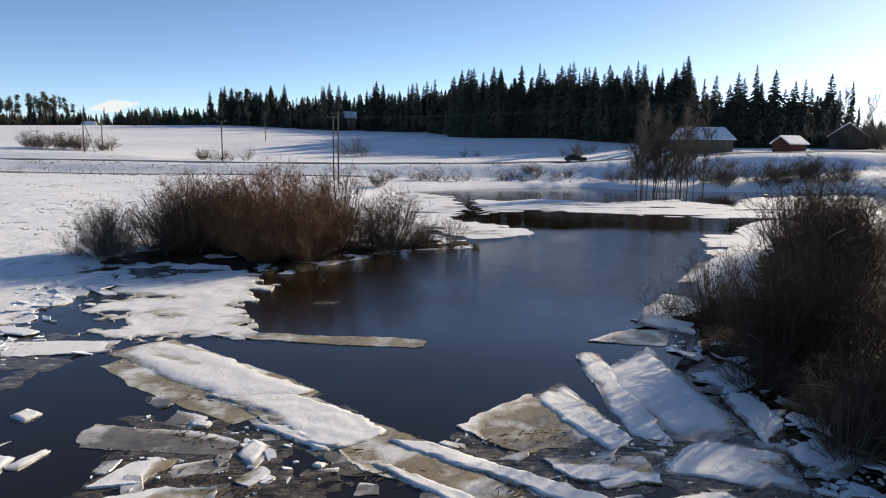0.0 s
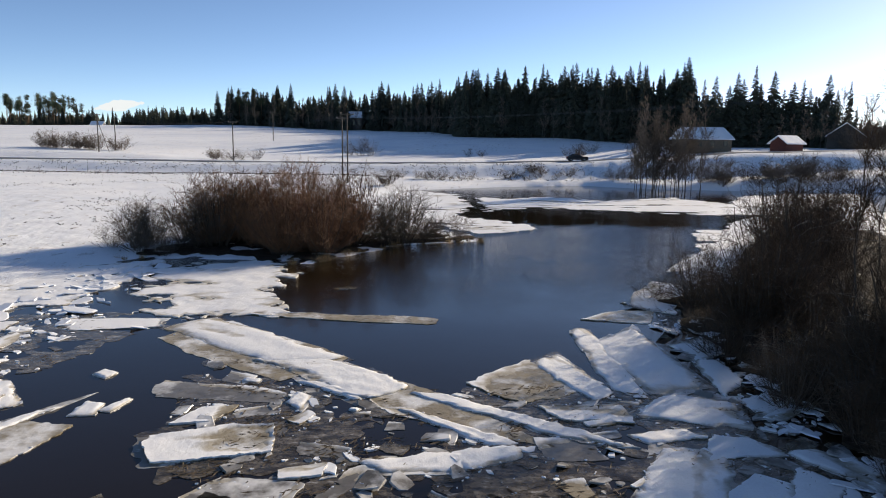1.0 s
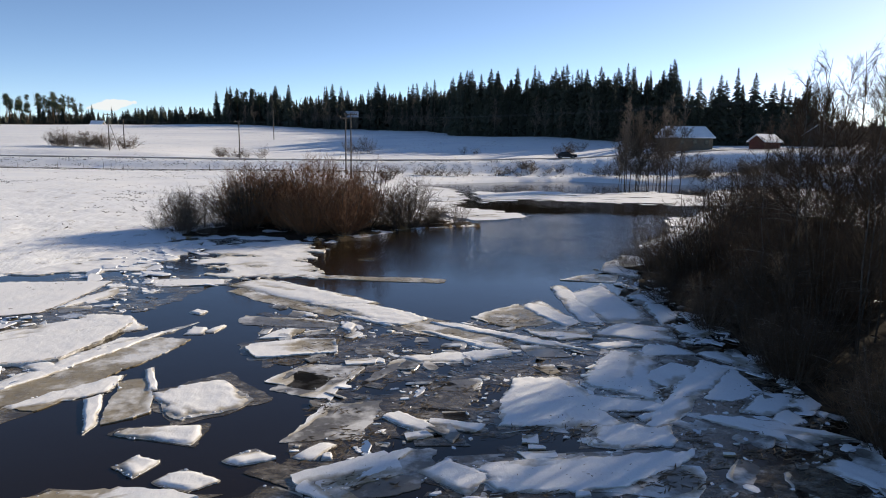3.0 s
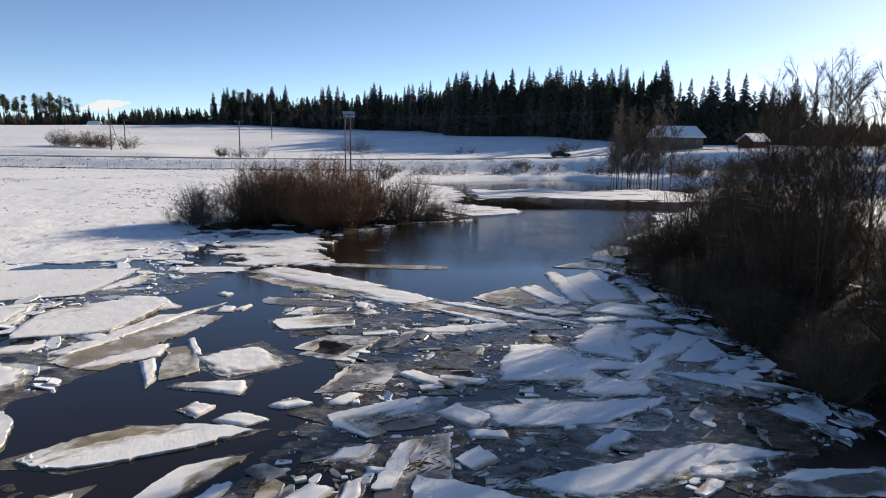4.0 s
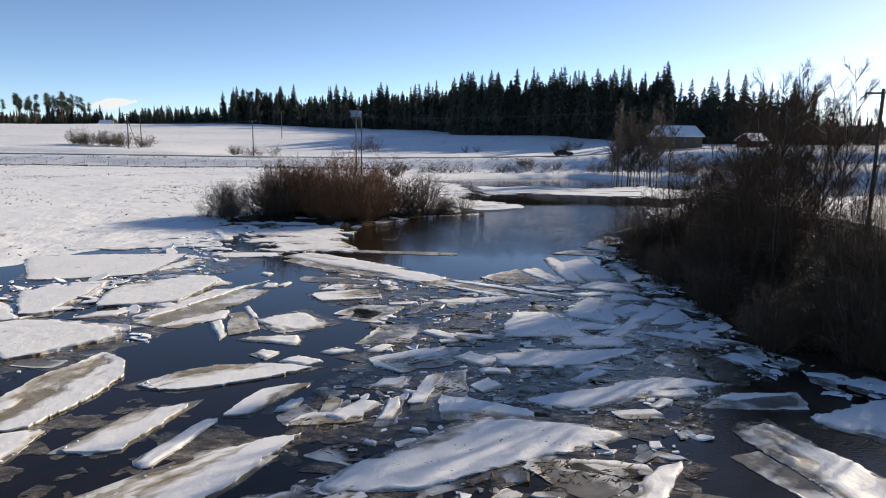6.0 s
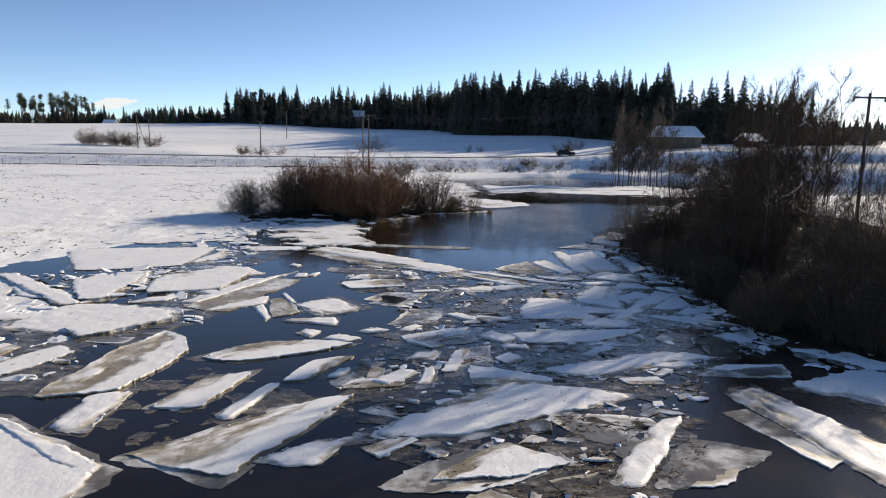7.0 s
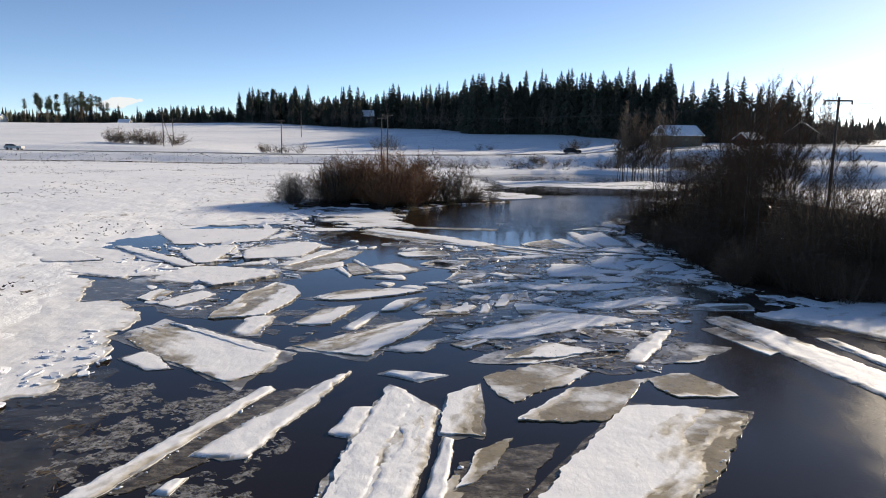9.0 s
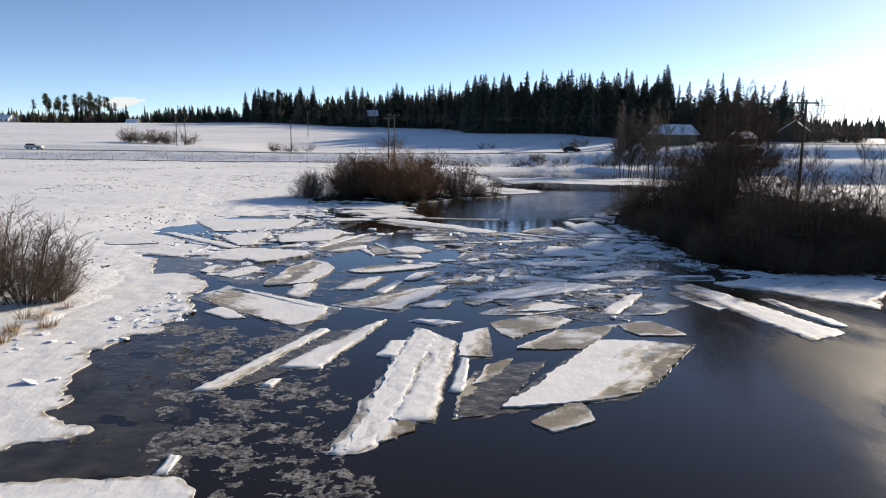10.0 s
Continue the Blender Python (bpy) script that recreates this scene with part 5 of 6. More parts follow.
def spruce(seed, height, width):
    tv, tf, cv, cf = spruce_meshes(seed, height, width)
    base = new("spruce")
    piece("trunk", mesh_of("trunk", tv, tf, BARK), base)
    piece("crown", mesh_of("crown", cv, cf, SPRUCE), base)
    return tagged(base, "tall dark green spruce at the forest edge", "spruce", "spruce forest")


def pine(seed, height):
    rnd = random.Random(seed)
    tv, tf, cv, cf = [], [], [], []
    tube(tv, tf, [Vector((0, 0, -0.5)), Vector((rnd.gauss(0, 0.2), rnd.gauss(0, 0.2), height * 0.6)), Vector((0, 0, height * 0.97))], 0.16, 0.04, 6)
    for k in range(34):
        z = height * rnd.uniform(0.62, 1.0)
        a, r = rnd.uniform(0, 6.28), rnd.uniform(0.2, 1.0) * (1.25 - (z / height) * 0.6)
        end = Vector((math.cos(a) * r, math.sin(a) * r, z + rnd.uniform(-0.1, 0.5)))
        tube(tv, tf, [Vector((0, 0, z - 0.3)), end], 0.04, 0.015, 3)
        for q in range(20):
            c = end + Vector((rnd.gauss(0, 0.55), rnd.gauss(0, 0.55), rnd.gauss(0.05, 0.26)))
            u = Vector((rnd.gauss(0, 1), rnd.gauss(0, 1), rnd.gauss(0, 0.6))).normalized() * 0.2
            w = u.orthogonal() * 0.6
            b = len(cv)
            cv.extend([c - u, c + w, c + u, c - w])
            cf.append((b, b + 1, b + 2, b + 3))
    base = new("pine")
    piece("trunk", mesh_of("trunk", tv, tf, PINE_BARK), base)
    piece("crown", mesh_of("crown", cv, cf, PINE), base)
    return tagged(base, "slender pine with bare trunk and high crown", "pine", "pines on the far hill")


def bare_tree(name, seed, height, bark, twig, label, group, limbs=26, slim=0.25, fat=1.0):
    rnd = random.Random(seed)
    tv, tf, cv, cf = [], [], [], []
    trunk = [Vector((0, 0, -0.4))]
    for k in range(1, 7):
        trunk.append(Vector((rnd.gauss(0, 0.04) * height * 0.25, rnd.gauss(0, 0.04) * height * 0.25, height * k / 6)))
    tube(tv, tf, trunk, height * 0.0052 * fat ** 0.3, 0.010, 6)
    for k in range(limbs):
        t = rnd.uniform(0.12, 0.97)
        i = min(5, int(t * 6))
        p = trunk[i].lerp(trunk[i + 1], t * 6 - i)
        a, ln = rnd.uniform(0, 6.28), height * slim * (1.15 - t) * rnd.uniform(0.6, 1.2) + 0.4
        way = Vector((math.cos(a), math.sin(a), rnd.uniform(0.7, 1.7))).normalized()
        pts = [p, p + way * ln * 0.5, p + way * ln + Vector((0, 0, ln * 0.18))]
        tube(cv, cf, pts, height * 0.0021 * fat ** 0.3, 0.005, 3)
        for w in range(18):
            u = rnd.uniform(0.25, 1.0)
            q = pts[0].lerp(pts[2], u)
            way2 = (way + Vector((rnd.gauss(0, 0.6), rnd.gauss(0, 0.6), rnd.gauss(0.1, 0.4)))).normalized()
            l2 = ln * rnd.uniform(0.25, 0.55)
            tube(cv, cf, [q, q + way2 * l2 * 0.5, q + way2 * l2 + Vector((0, 0, 0.05 * l2))], 0.010 * fat, 0.004 * fat, 3)
            for w2 in range(4):
                q2 = q + way2 * l2 * rnd.uniform(0.3, 0.9)
                way3 = (way2 + Vector((rnd.gauss(0, 0.6), rnd.gauss(0, 0.6), rnd.gauss(0, 0.4)))).normalized()
                blade(cv, cf, q2, q2 + way3 * l2 * 0.45, 0.008 * fat)
    base = new(name)
    piece("trunk", mesh_of("trunk", tv, tf, bark), base)
    piece("crown", mesh_of("crown", cv, cf, twig), base)
    return tagged(base, label, "tree", group)


def forest(protos, line, count, depth, seed, low, high):
    """Trees strewn behind a line of (x, y) points, back from the viewer."""
    rnd = random.Random(seed)
    lens = [math.hypot(b[0] - a[0], b[1] - a[1]) for a, b in zip(line, line[1:])]
    spots = []
    for k in range(count):
        d = rnd.uniform(0, sum(lens))
        i = 0
        while d > lens[i] and i < len(lens) - 1:
            d -= lens[i]
            i += 1
        t = d / lens[i]
        x = line[i][0] + (line[i + 1][0] - line[i][0]) * t
        y = line[i][1] + (line[i + 1][1] - line[i][1]) * t + depth * rnd.random() ** 1.3
        spots.append((x, y, rnd.uniform(low, high)))
    scatter(protos, spots, seed, 0.97, 1.03)


spruces = [spruce(100 + k, 20.0, (2.7, 3.6, 4.3, 3.1, 3.9)[k]) for k in range(5)]
main_line = [(5, 238), (30, 232), (60, 207), (74, 195)]
east_line = [(74, 195), (90, 190), (112, 186)]
mid_line = [(-116, 345), (-80, 340), (-40, 328), (-5, 300), (8, 250)]
left_line = [(-196, 405), (-132, 400), (-112, 380)]
hill_line = [(-275, 405), (-205, 402)]
forest(spruces, main_line, 120, 22, 21, 0.74, 1.12)
more = [copy_thing(s, Matrix()) for s in spruces]
forest(more, east_line, 20, 16, 28, 0.55, 0.8)
more = [copy_thing(s, Matrix()) for s in spruces]
tall = [(70.5, 188, 0.84), (74, 189, 0.87), (77, 187, 0.89), (79.6, 188, 0.97), (82, 190, 0.86), (84.3, 188, 1.0), (86.8, 190, 0.9), (89, 187, 1.01),
        (92.3, 188, 0.82), (95.4, 189, 0.84), (97.6, 188, 0.97), (100.5, 190, 0.8), (104.5, 188, 0.92), (107.5, 189, 0.74)]
scatter(more, tall, 36, 0.97, 1.03)
more = [copy_thing(s, Matrix()) for s in spruces]
forest(more, mid_line, 85, 20, 22, 0.55, 1.02)
more = [copy_thing(s, Matrix()) for s in spruces[:2]]
forest(more, [(92, 176), (120, 178)], 10, 8, 29, 0.3, 0.55)
more = [copy_thing(s, Matrix()) for s in spruces[:2]]
forest(more, left_line, 26, 18, 23, 0.35, 0.65)
more = [copy_thing(s, Matrix()) for s in spruces[2:]]
forest(more, hill_line, 16, 15, 26, 0.3, 0.62)


def deep_forest(lines, seed):
    """The trees that stand further back, joined."""
    rnd = random.Random(seed)
    verts, faces = [], []
    for line, count, d0, d1, low, high in lines:
        lens = [math.hypot(b[0] - a[0], b[1] - a[1]) for a, b in zip(line, line[1:])]
        for n in range(count):
            d, i = rnd.uniform(0, sum(lens)), 0
            while d > lens[i] and i < len(lens) - 1:
                d -= lens[i]
                i += 1
            t = d / lens[i]
            x = line[i][0] + (line[i + 1][0] - line[i][0]) * t
            y = line[i][1] + (line[i + 1][1] - line[i][1]) * t + rnd.uniform(d0, d1)
            z, h, w = land_at(x, y), 20 * rnd.uniform(low, high), rnd.uniform(2.8, 4.2)
            for tier in range(22):
                q = tier / 22
                zb, r = z + h * (0.05 + 0.95 * q), w * (1 - q) ** 0.7 + 0.22
                for k in range(5):
                    a, rr = rnd.uniform(0, 6.28), r * rnd.uniform(0.45, 1.2)
                    ca, sa, b = math.cos(a), math.sin(a), len(verts)
                    wd, fall = 0.34 * rr + 0.05, rr * rnd.uniform(0.2, 0.6) * (1.1 - q)
                    verts.extend(((x, y, zb + 0.05 * h), (x + 0.6 * rr * ca - wd * sa, y + 0.6 * rr * sa + wd * ca, zb - 0.8 * fall),
                                  (x + rr * ca, y + rr * sa, zb - fall), (x + 0.6 * rr * ca + wd * sa, y + 0.6 * rr * sa - wd * ca, zb - 0.8 * fall)))
                    faces.extend(((b, b + 1, b + 2), (b, b + 2, b + 3)))
            b = len(verts)
            verts.extend(((x - 0.12, y, z + 0.9 * h), (x + 0.12, y, z + 0.9 * h), (x, y + 0.1, z + 1.03 * h)))
            faces.append((b, b + 1, b + 2))
    tagged(new("spruce_forest", mesh_of("spruce_forest", verts, faces, SPRUCE)), "dense dark spruce forest behind the front trees", "forest", kind="stuff")


deep_forest([(main_line, 520, 3, 45, 0.6, 1.0), (east_line, 90, 3, 30, 0.4, 0.75), (mid_line, 420, 8, 45, 0.5, 0.9), (left_line, 110, 4, 30, 0.35, 0.6), (hill_line, 60, 4, 25, 0.25, 0.42)], 27)
pines = [pine(130 + k, 15.0) for k in range(3)]
forest(pines, [(-266, 405), (-218, 402)], 40, 20, 24, 0.8, 1.15)
more = [copy_thing(s, Matrix()) for s in pines]
forest(more, [(-108, 345), (-78, 340)], 6, 12, 25, 0.9, 1.15)
grove = [bare_tree("aspen", 150 + k, 12.0, TWIG_GREY, TWIG_GREY, "tall slender leafless tree standing in flooded ground", "grove in the flood", 40, 0.15, 1.1) for k in range(3)]
rnd = random.Random(31)
scatter(grove, [(31 + rnd.uniform(0, 11), 109 + rnd.uniform(0, 7), rnd.uniform(0.8, 1.22)) for k in range(28)], 32)
birches = [bare_tree("birch", 160 + k, 9.8, BIRCH, ALDER, "leafless birch rising above the bank thicket", "birches on the bank", 42, 0.21, 0.5) for k in range(2)]
scatter(birches, [(17.3, 21, 1.1), (19.5, 23, 1.15), (22, 26, 1.1), (18.5, 17, 0.95), (24, 20, 1.0), (27, 31, 0.95), (21, 31, 1.0), (30, 14, 0.75), (25, 12, 0.7), (34, 24, 0.8), (20.5, 18, 0.95), (23.5, 33, 1.05)], 33)
alder_trees = [bare_tree("alder", 180 + k, 10.0, BARK, ALDER, "slender leafless alder with fine dark twigs in the thicket", "alders on the bank", 44, 0.22, 0.5) for k in range(3)]
rnd = random.Random(39)
spots = []
while len(spots) < 20:
    x, y = rnd.uniform(14.3, 19.5), rnd.uniform(12.5, 23)
    if x > 0.68 * y + 0.6:
        spots.append((x, y, rnd.uniform(0.7, 1.05)))
spots += [(rnd.uniform(20, 36), rnd.uniform(12, 27), rnd.uniform(0.5, 0.8)) for k in range(16)]
scatter(alder_trees, spots, 40)
far_wood = [bare_tree("far_birch", 170, 14.0, BARK, TWIG_GREY, "leafless birch before the far forest", "birches before the forest", 22, 0.2)]
forest(far_wood, [(-118, 338), (-20, 308), (5, 239), (60, 199)], 60, 8, 34, 0.55, 1.0)
more = [copy_thing(far_wood[0], Matrix())]
forest(more, [(-272, 402), (-214, 399)], 34, 6, 41, 0.3, 0.5)
more = [copy_thing(far_wood[0], Matrix())]
forest(more, [(104, 186), (124, 190)], 14, 8, 37, 0.8, 1.15)
more = [copy_thing(far_wood[0], Matrix())]
forest(more, [(72, 160), (92, 165), (128, 170)], 26, 6, 38, 0.45, 0.75)
# the wooded ridge that closes the view behind
ridge_verts, ridge_faces = [], []
rnd = random.Random(35)
for n in range(2600):
    a = radians(rnd.uniform(-50, 60))
    dist = rnd.uniform(900, 1250)
    x, y, h = dist * math.sin(a), dist * math.cos(a), rnd.uniform(12, 21)
    z, b = 12.0 + (6.0 if x > 0 else 2.0), len(ridge_verts)
    for k in range(5):
        t = 2 * math.pi * k / 5 + rnd.random()
        ridge_verts.append((x + 5.0 * math.cos(t), y + 5.0 * math.sin(t), z - 9))
    ridge_verts.append((x, y, z + h))
    ridge_faces.extend((b + k, b + (k + 1) % 5, b + 5) for k in range(5))
tagged(new("far_forest", mesh_of("far_forest", ridge_verts, ridge_faces, SPRUCE)), "distant dark conifer forest on the skyline", "forest", kind="stuff")


# ---- power poles ----
def power_pole(x, y, top, arm=1.6, lean=0.0, down=False, stays=0):
    z0 = land_at(x, y)
    base = new("power_pole")
    base.location = (x, y, z0)
    h = top - z0
    bm = bmesh.new()
    bmesh.ops.create_cone(bm, cap_ends=True, segments=10, radius1=0.14, radius2=0.10, depth=h + 0.6, matrix=Matrix.Translation((0, 0, h / 2 - 0.3)))
    part("pole", bm, POLE, base)
    bm = bmesh.new()
    box(bm, -arm / 2, arm / 2, -0.06, 0.06, h - 0.38, h - 0.24, 0.01)
    arm_ob = part("crossarm", bm, POLE, base)
    for k, sx in enumerate((-0.47, 0.0, 0.47)):
        bm = bmesh.new()
        zc = h - 0.46 if down else h - 0.12
        bmesh.ops.create_cone(bm, cap_ends=True, segments=8, radius1=0.05, radius2=0.035, depth=0.2, matrix=Matrix.Translation((sx * arm, 0.13 if sx == 0 else 0, zc)))
        part("insulator", bm, METAL, arm_ob)
    if down:
        for s in (-1, 1):
            bm = bmesh.new()
            box(bm, s * arm * 0.49 - 0.05, s * arm * 0.49 + 0.05, -0.05, 0.05, h - 0.62, h - 0.30, 0.01)
            part("bracket", bm, POLE, arm_ob)
    for k in range(stays):
        v, f = [], []
        tube(v, f, [Vector((0, 0, h * 0.85)), Vector(((-1) ** k * 2.2, 0.5, 0))], 0.07, 0.07, 5)
        piece("stay", mesh_of("stay", v, f, POLE), base)
    base.rotation_euler = (0, lean, 0)
    return tagged(base, "weathered wooden power pole with crossarm and insulators", "power pole", "power line")


def wire(points, sag=0.5):
    """A cable that hangs through the points."""
    v, f = [], []
    pts = []
    for a, b in zip(points, points[1:]):
        for k in range(10):
            t = k / 10
            p = Vector(a).lerp(Vector(b), t)
            p.z -= sag * 4 * t * (1 - t)
            pts.append(p)
    pts.append(Vector(points[-1]))
    tube(v, f, pts, 0.009, 0.009, 3)
    return tagged(new("power_cable", mesh_of("power_cable", v, f, CABLE)), "thin sagging power cable between poles", "cable", "power line")


power_pole(27.2, 25.2, 11.6, 2.3, 0.0, True)
power_pole(-18.0, 118, 11.8, 2.0)
power_pole(-16.3, 112, 12.3, 2.2)
power_pole(-46.8, 150, 11.5, 1.8)
power_pole(-84.5, 175, 12.0, 1.6)
power_pole(-81.5, 160, 13.0, 1.6, 0, False, 1)
power_pole(-57.4, 230, 16.5, 1.6)
for s in (-0.47, 0.0, 0.47):
    wire([(-84.5 + 1.6 * s, 175, 11.9), (-46.8 + 1.8 * s, 150, 11.4), (-18 + 2 * s, 118, 11.7), (27.2 + 2.3 * s, 25.2, 11.1), (45 + 2.3 * s, -20, 11.0)], 0.7)


# ---- buildings ----
OCHRE = make_plain("ochre_plaster", (0.085, 0.07, 0.05), (0.13, 0.108, 0.08), 0.8, 2.0)
RED = make_plain("red_boards", (0.075, 0.020, 0.014), (0.12, 0.034, 0.024), 0.8, 3.0)
DARK_WALL = make_plain("dark_boards", (0.05, 0.045, 0.04), (0.09, 0.08, 0.07), 0.8, 3.0)
WHITE_WALL = make_plain("white_boards", (0.55, 0.54, 0.50), (0.68, 0.66, 0.62), 0.7, 3.0)
GLASS = make_plain("window_glass", (0.02, 0.022, 0.025), (0.03, 0.032, 0.035), 0.08, 3.0)


def building(name, x, y, w, d, wall_h, roof_h, turn, wall_mat, label, windows=3, hip=0.0, eave=0.5, lift=0.0):
    z = land_at(x, y) + lift
    base = new(name)
    base.matrix_basis = pose(x, y, z, 0, 0, turn)
    bm = bmesh.new()
    box(bm, -w / 2, w / 2, -d / 2, d / 2, -1.0, wall_h)
    for s in (-1, 1):
        if hip == 0:
            vs = [bm.verts.new((s * w / 2, -d / 2, wall_h)), bm.verts.new((s * w / 2, d / 2, wall_h)), bm.verts.new((s * w / 2, 0, wall_h + roof_h))]
            bm.faces.new(vs)
    wall = part("wall", bm, wall_mat, base)
    W, D, t = w / 2 + eave, d / 2 + eave, 0.22
    drop = -roof_h * eave / (d / 2)
    lower = [(-W, -D, wall_h + drop), (W, -D, wall_h + drop), (W, D, wall_h + drop), (-W, D, wall_h + drop), (-W + hip, 0, wall_h + roof_h), (W - hip, 0, wall_h + roof_h)]
    quads = [(0, 1, 5, 4), (2, 3, 4, 5), (1, 2, 5), (3, 0, 4)]
    verts = lower + [(a, b, c + t) for a, b, c in lower]
    faces = [tuple(reversed(q)) for q in quads[:2]] + [tuple(k + 6 for k in q) for q in quads[:2]]
    if hip:
        faces += [tuple(reversed(q)) for q in quads[2:]] + [tuple(k + 6 for k in q) for q in quads[2:]]
        faces += [(0, 1, 7, 6), (1, 2, 8, 7), (2, 3, 9, 8), (3, 0, 6, 9)]
    else:
        faces += [(0, 1, 7, 6), (2, 3, 9, 8), (1, 5, 11, 7), (5, 2, 8, 11), (3, 4, 10, 9), (4, 0, 6, 10)]
    piece("roof", mesh_of("roof", verts, faces, SNOW), base, "roof under thick snow")
    for k in range(windows):
        wx = (k + 0.5) / windows * w - w / 2
        bm = bmesh.new()
        box(bm, wx - 0.5, wx + 0.5, -d / 2 - 0.06, -d / 2 + 0.02, wall_h * 0.38, wall_h * 0.8, 0.02)
        win = part("window", bm, DARK_WALL, base)
        bm = bmesh.new()
        box(bm, wx - 0.42, wx + 0.42, -d / 2 - 0.075, -d / 2 - 0.05, wall_h * 0.38 + 0.08, wall_h * 0.8 - 0.08)
        part("pane", bm, GLASS, win)
    return base, wall


hb, _ = building("house", 58, 154, 11, 8, 2.9, 2.3, -4, OCHRE, "", 4, 1.2)
tagged(hb, "single-storey ochre house with snow-covered hipped roof beside the road", "house")
hb, _ = building("shed", 75.5, 150, 5.2, 4.2, 1.8, 1.4, 25, RED, "", 0)
tagged(hb, "small red board shed with snow on its gable roof", "shed")
hb, _ = building("barn", 101, 172, 10, 8, 3.2, 3.0, 60, DARK_WALL, "", 0)
tagged(hb, "dark timber barn with snowy roof among trees", "barn")
hb, _ = building("farmhouse", -44, 336, 7, 6, 6.0, 2.6, 10, DARK_WALL, "", 3)
tagged(hb, "grey farmhouse with snowy roof half hidden in the forest edge", "house")
hb, _ = building("farmhouse", -194, 388, 6, 5, 1.8, 1.8, 5, DARK_WALL, "", 3, lift=-1.0)
tagged(hb, "distant low farm building with snowy roof on the hill", "house")
hb, _ = building("farmhouse", -281, 404, 9, 7, 2.8, 2.2, -8, WHITE_WALL, "", 3)
tagged(hb, "distant white house with snowy roof beside the pines", "house")


# ---- cars on the road ----
TYRE = make_plain("tyre_rubber", (0.012, 0.012, 0.012), (0.03, 0.03, 0.03), 0.8, 8.0)
CAR_BLACK = make_plain("black_car_paint", (0.010, 0.011, 0.014), (0.016, 0.017, 0.02), 0.22, 1.0)
CAR_SILVER = make_plain("silver_car_paint", (0.42, 0.43, 0.44), (0.50, 0.51, 0.52), 0.28, 1.0)
LAMP_GLASS = make_plain("lamp_glass", (0.55, 0.55, 0.52), (0.65, 0.65, 0.62), 0.15, 3.0)
REAR_LAMP = make_plain("rear_lamp_red", (0.25, 0.01, 0.01), (0.32, 0.02, 0.015), 0.2, 3.0)


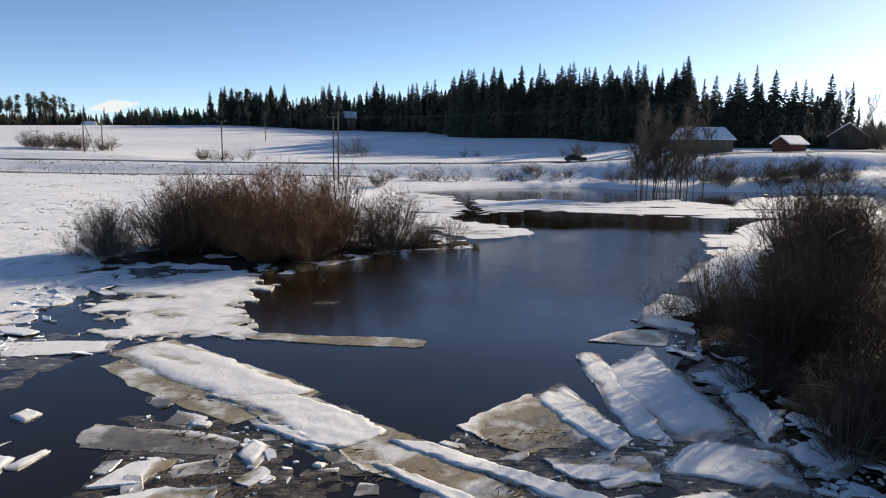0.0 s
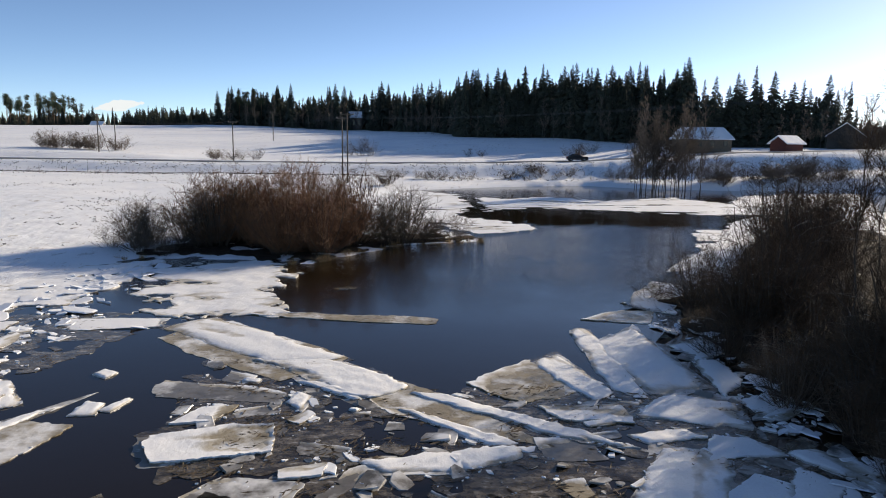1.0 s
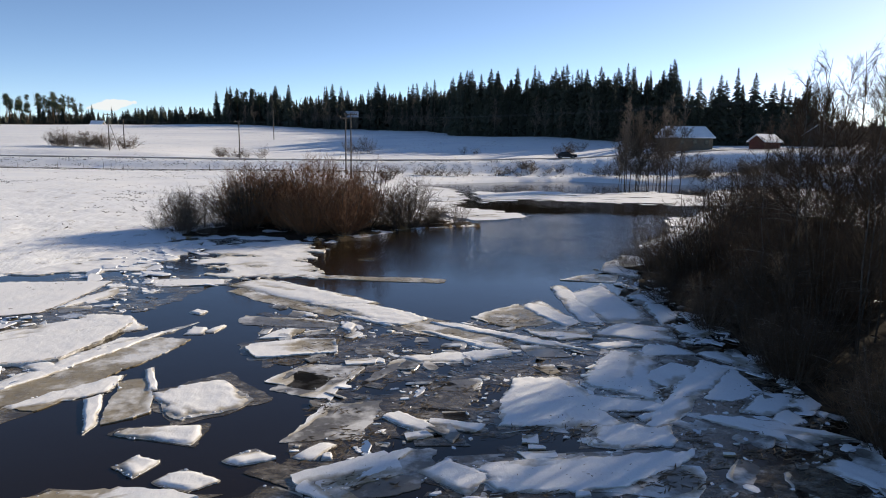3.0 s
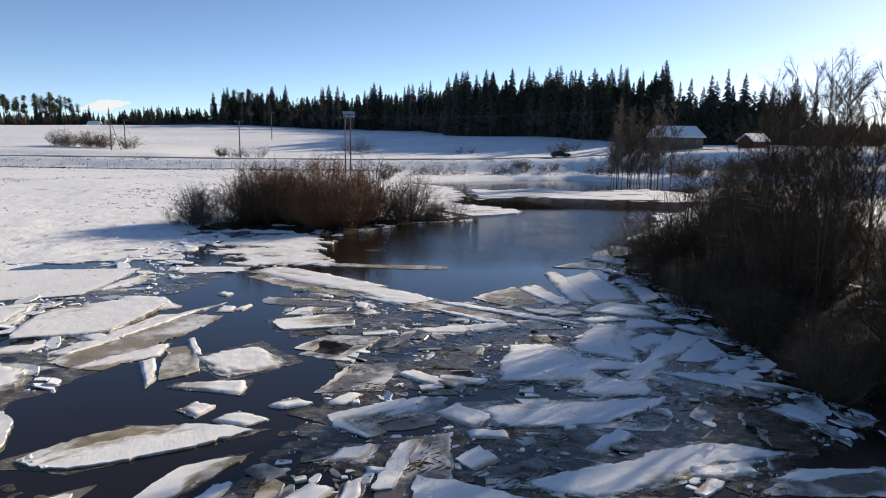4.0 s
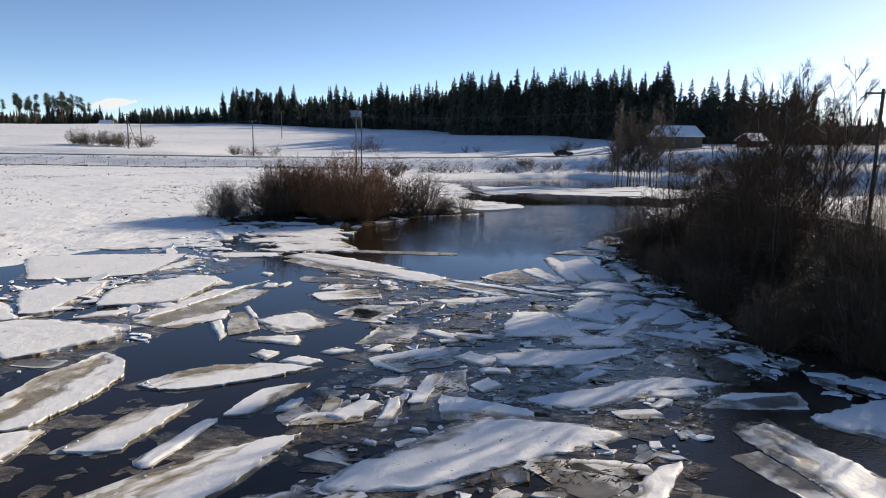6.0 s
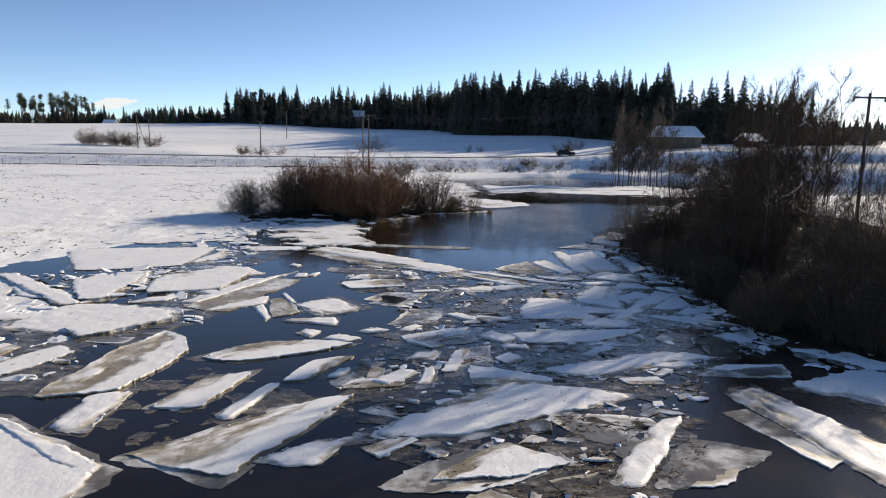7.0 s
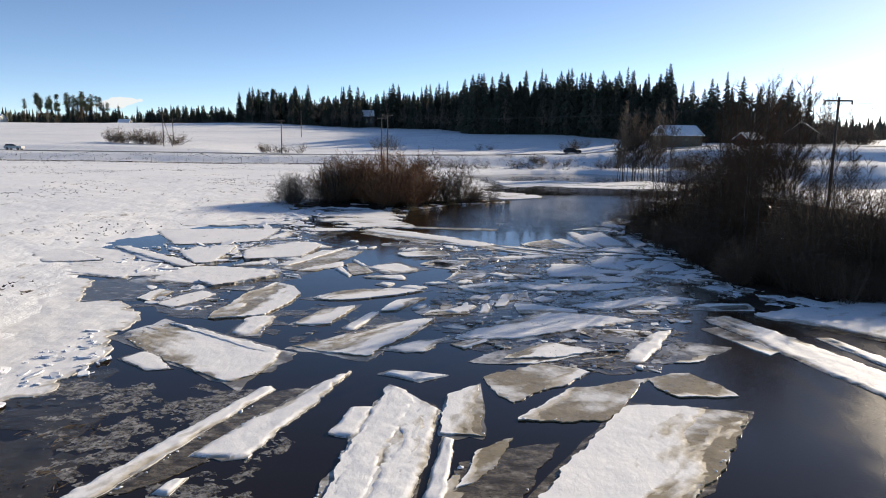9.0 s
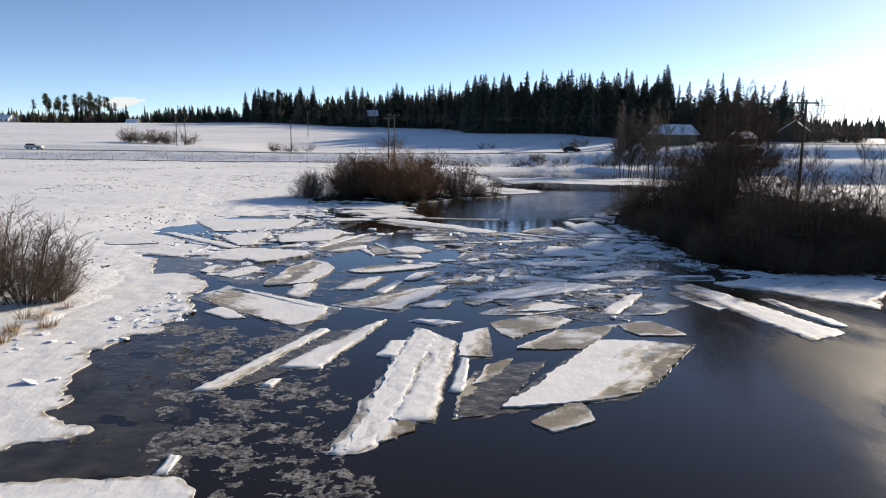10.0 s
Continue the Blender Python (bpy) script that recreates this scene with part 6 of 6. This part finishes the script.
def car(x, y, turn, paint, label, estate):
    base = new("car")
    base.matrix_basis = pose(x, y, land_at(x, y) + 0.10, 0, 0, turn)
    outline = [(-2.15, 0.30), (-2.20, 0.75), (-2.0, 0.95), (-1.15 if estate else -1.5, 1.0), (2.05, 0.95), (2.2, 0.7), (2.15, 0.30)]
    cabin = [(-2.05, 0.95), (-1.85, 1.40), (-1.4, 1.47), (0.2, 1.45), (1.05, 0.95)] if estate else [(-1.75, 0.95), (-1.2, 1.42), (-0.3, 1.48), (0.3, 1.42), (1.05, 0.95)]

    def prism(name, line, half, top_half, mat, parent, label_text=""):
        bm = bmesh.new()
        zs = [q[1] for q in line]
        rows = []
        for s in (-1, 1):
            rows.append([bm.verts.new((px, s * (half + (top_half - half) * (pz - min(zs)) / (max(zs) - min(zs) + 1e-6)), pz)) for px, pz in line])
        bm.faces.new(rows[0])
        bm.faces.new(rows[1][::-1])
        for k in range(len(line)):
            j = (k + 1) % len(line)
            bm.faces.new((rows[0][k], rows[0][j], rows[1][j], rows[1][k]))
        bmesh.ops.recalc_face_normals(bm, faces=bm.faces)
        bmesh.ops.bevel(bm, geom=list(bm.edges), offset=0.05, segments=2, affect="EDGES")
        return part(name, bm, mat, parent, label_text)

    body = prism("body", outline, 0.88, 0.84, paint, base)
    prism("cabin", cabin, 0.80, 0.60, paint, base)
    inner = [(px * 0.93 - 0.02, 1.0 + (pz - 0.95) * 0.80) for px, pz in cabin]
    prism("window_band", inner, 0.82, 0.66, GLASS, base, "dark side windows")
    for px in (-1.35, 1.35):
        for s in (-1, 1):
            bm = bmesh.new()
            bmesh.ops.create_cone(bm, cap_ends=True, segments=18, radius1=0.32, radius2=0.32, depth=0.2, matrix=pose(px, s * 0.82, 0.32, 90))
            wheel = part("wheel", bm, TYRE, base)
            bm = bmesh.new()
            bmesh.ops.create_cone(bm, cap_ends=True, segments=12, radius1=0.19, radius2=0.16, depth=0.06, matrix=pose(px, s * 0.92, 0.32, 90))
            part("rim", bm, METAL, wheel)
    for s in (-1, 1):
        bm = bmesh.new()
        box(bm, 2.08, 2.2, s * 0.62 - 0.16, s * 0.62 + 0.16, 0.68, 0.82, 0.02)
        part("headlight", bm, LAMP_GLASS, body)
        bm = bmesh.new()
        box(bm, -2.22, -2.1, s * 0.66 - 0.12, s * 0.66 + 0.12, 0.75, 0.92, 0.02)
        part("tail_light", bm, REAR_LAMP, body)
    return tagged(base, label, "car", "cars on the road")


car(27.5, 140.5, 0, CAR_BLACK, "dark hatchback car on the country road", False)
car(-112.0, 142.5, 0, CAR_SILVER, "silver estate car on the country road", True)


# ---- marker sticks and fence along the foot of the embankment ----
def marker(x, y, h):
    v, f = [], []
    tube(v, f, [Vector((0, 0, -0.2)), Vector((0.02, 0, h))], 0.035, 0.03, 5)
    ob = tagged(new("marker_stick", mesh_of("marker_stick", v, f, POLE)), "thin wooden stick standing in the snow", "stick", "sticks along the embankment")
    ob.location = (x, y, land_at(x, y))
    return ob


rnd = random.Random(90)
for k in range(26):
    x = -118 + 4.2 * k + rnd.uniform(-0.5, 0.5)
    marker(x, 126.5 + rnd.uniform(-0.2, 0.2), rnd.uniform(0.9, 1.4))


# ---- a small cumulus low over the hill ----
CLOUD, _, _, cb = material("cloud_white", (0.0, 0.0, 0.0), 1.0)
# the cloud's daylight is emitted from its surface, over a black base
cb.inputs["Emission Color"].default_value, cb.inputs["Emission Strength"].default_value = (0.60, 0.67, 0.74, 1), 1.0
cb.inputs["Specular IOR Level"].default_value = 0.0
rnd = random.Random(95)
cv, cf = [], []
for k in range(40):
    t = rnd.uniform(-1, 1)
    r = (1 - abs(t) * 0.8) * rnd.uniform(12, 32) + 3
    cx, cz = -1530 + 120 * t, 140 + 16 * t + rnd.uniform(-4, 10) * (1 - abs(t))
    bm = bmesh.new()
    bmesh.ops.create_icosphere(bm, subdivisions=3, radius=r)
    b = len(cv)
    cv.extend((v.co.x * 1.2 + cx, v.co.y + 3300, v.co.z * (0.75 + 0.15 * noise.noise(v.co * 0.08)) + cz) for v in bm.verts)
    bm.verts.index_update()
    cf.extend(tuple(b + v.index for v in f.verts) for f in bm.faces)
    bm.free()
tagged(new("cloud", mesh_of("cloud", cv, cf, CLOUD, True)), "small white cloud low above the horizon", "cloud", kind="structure")
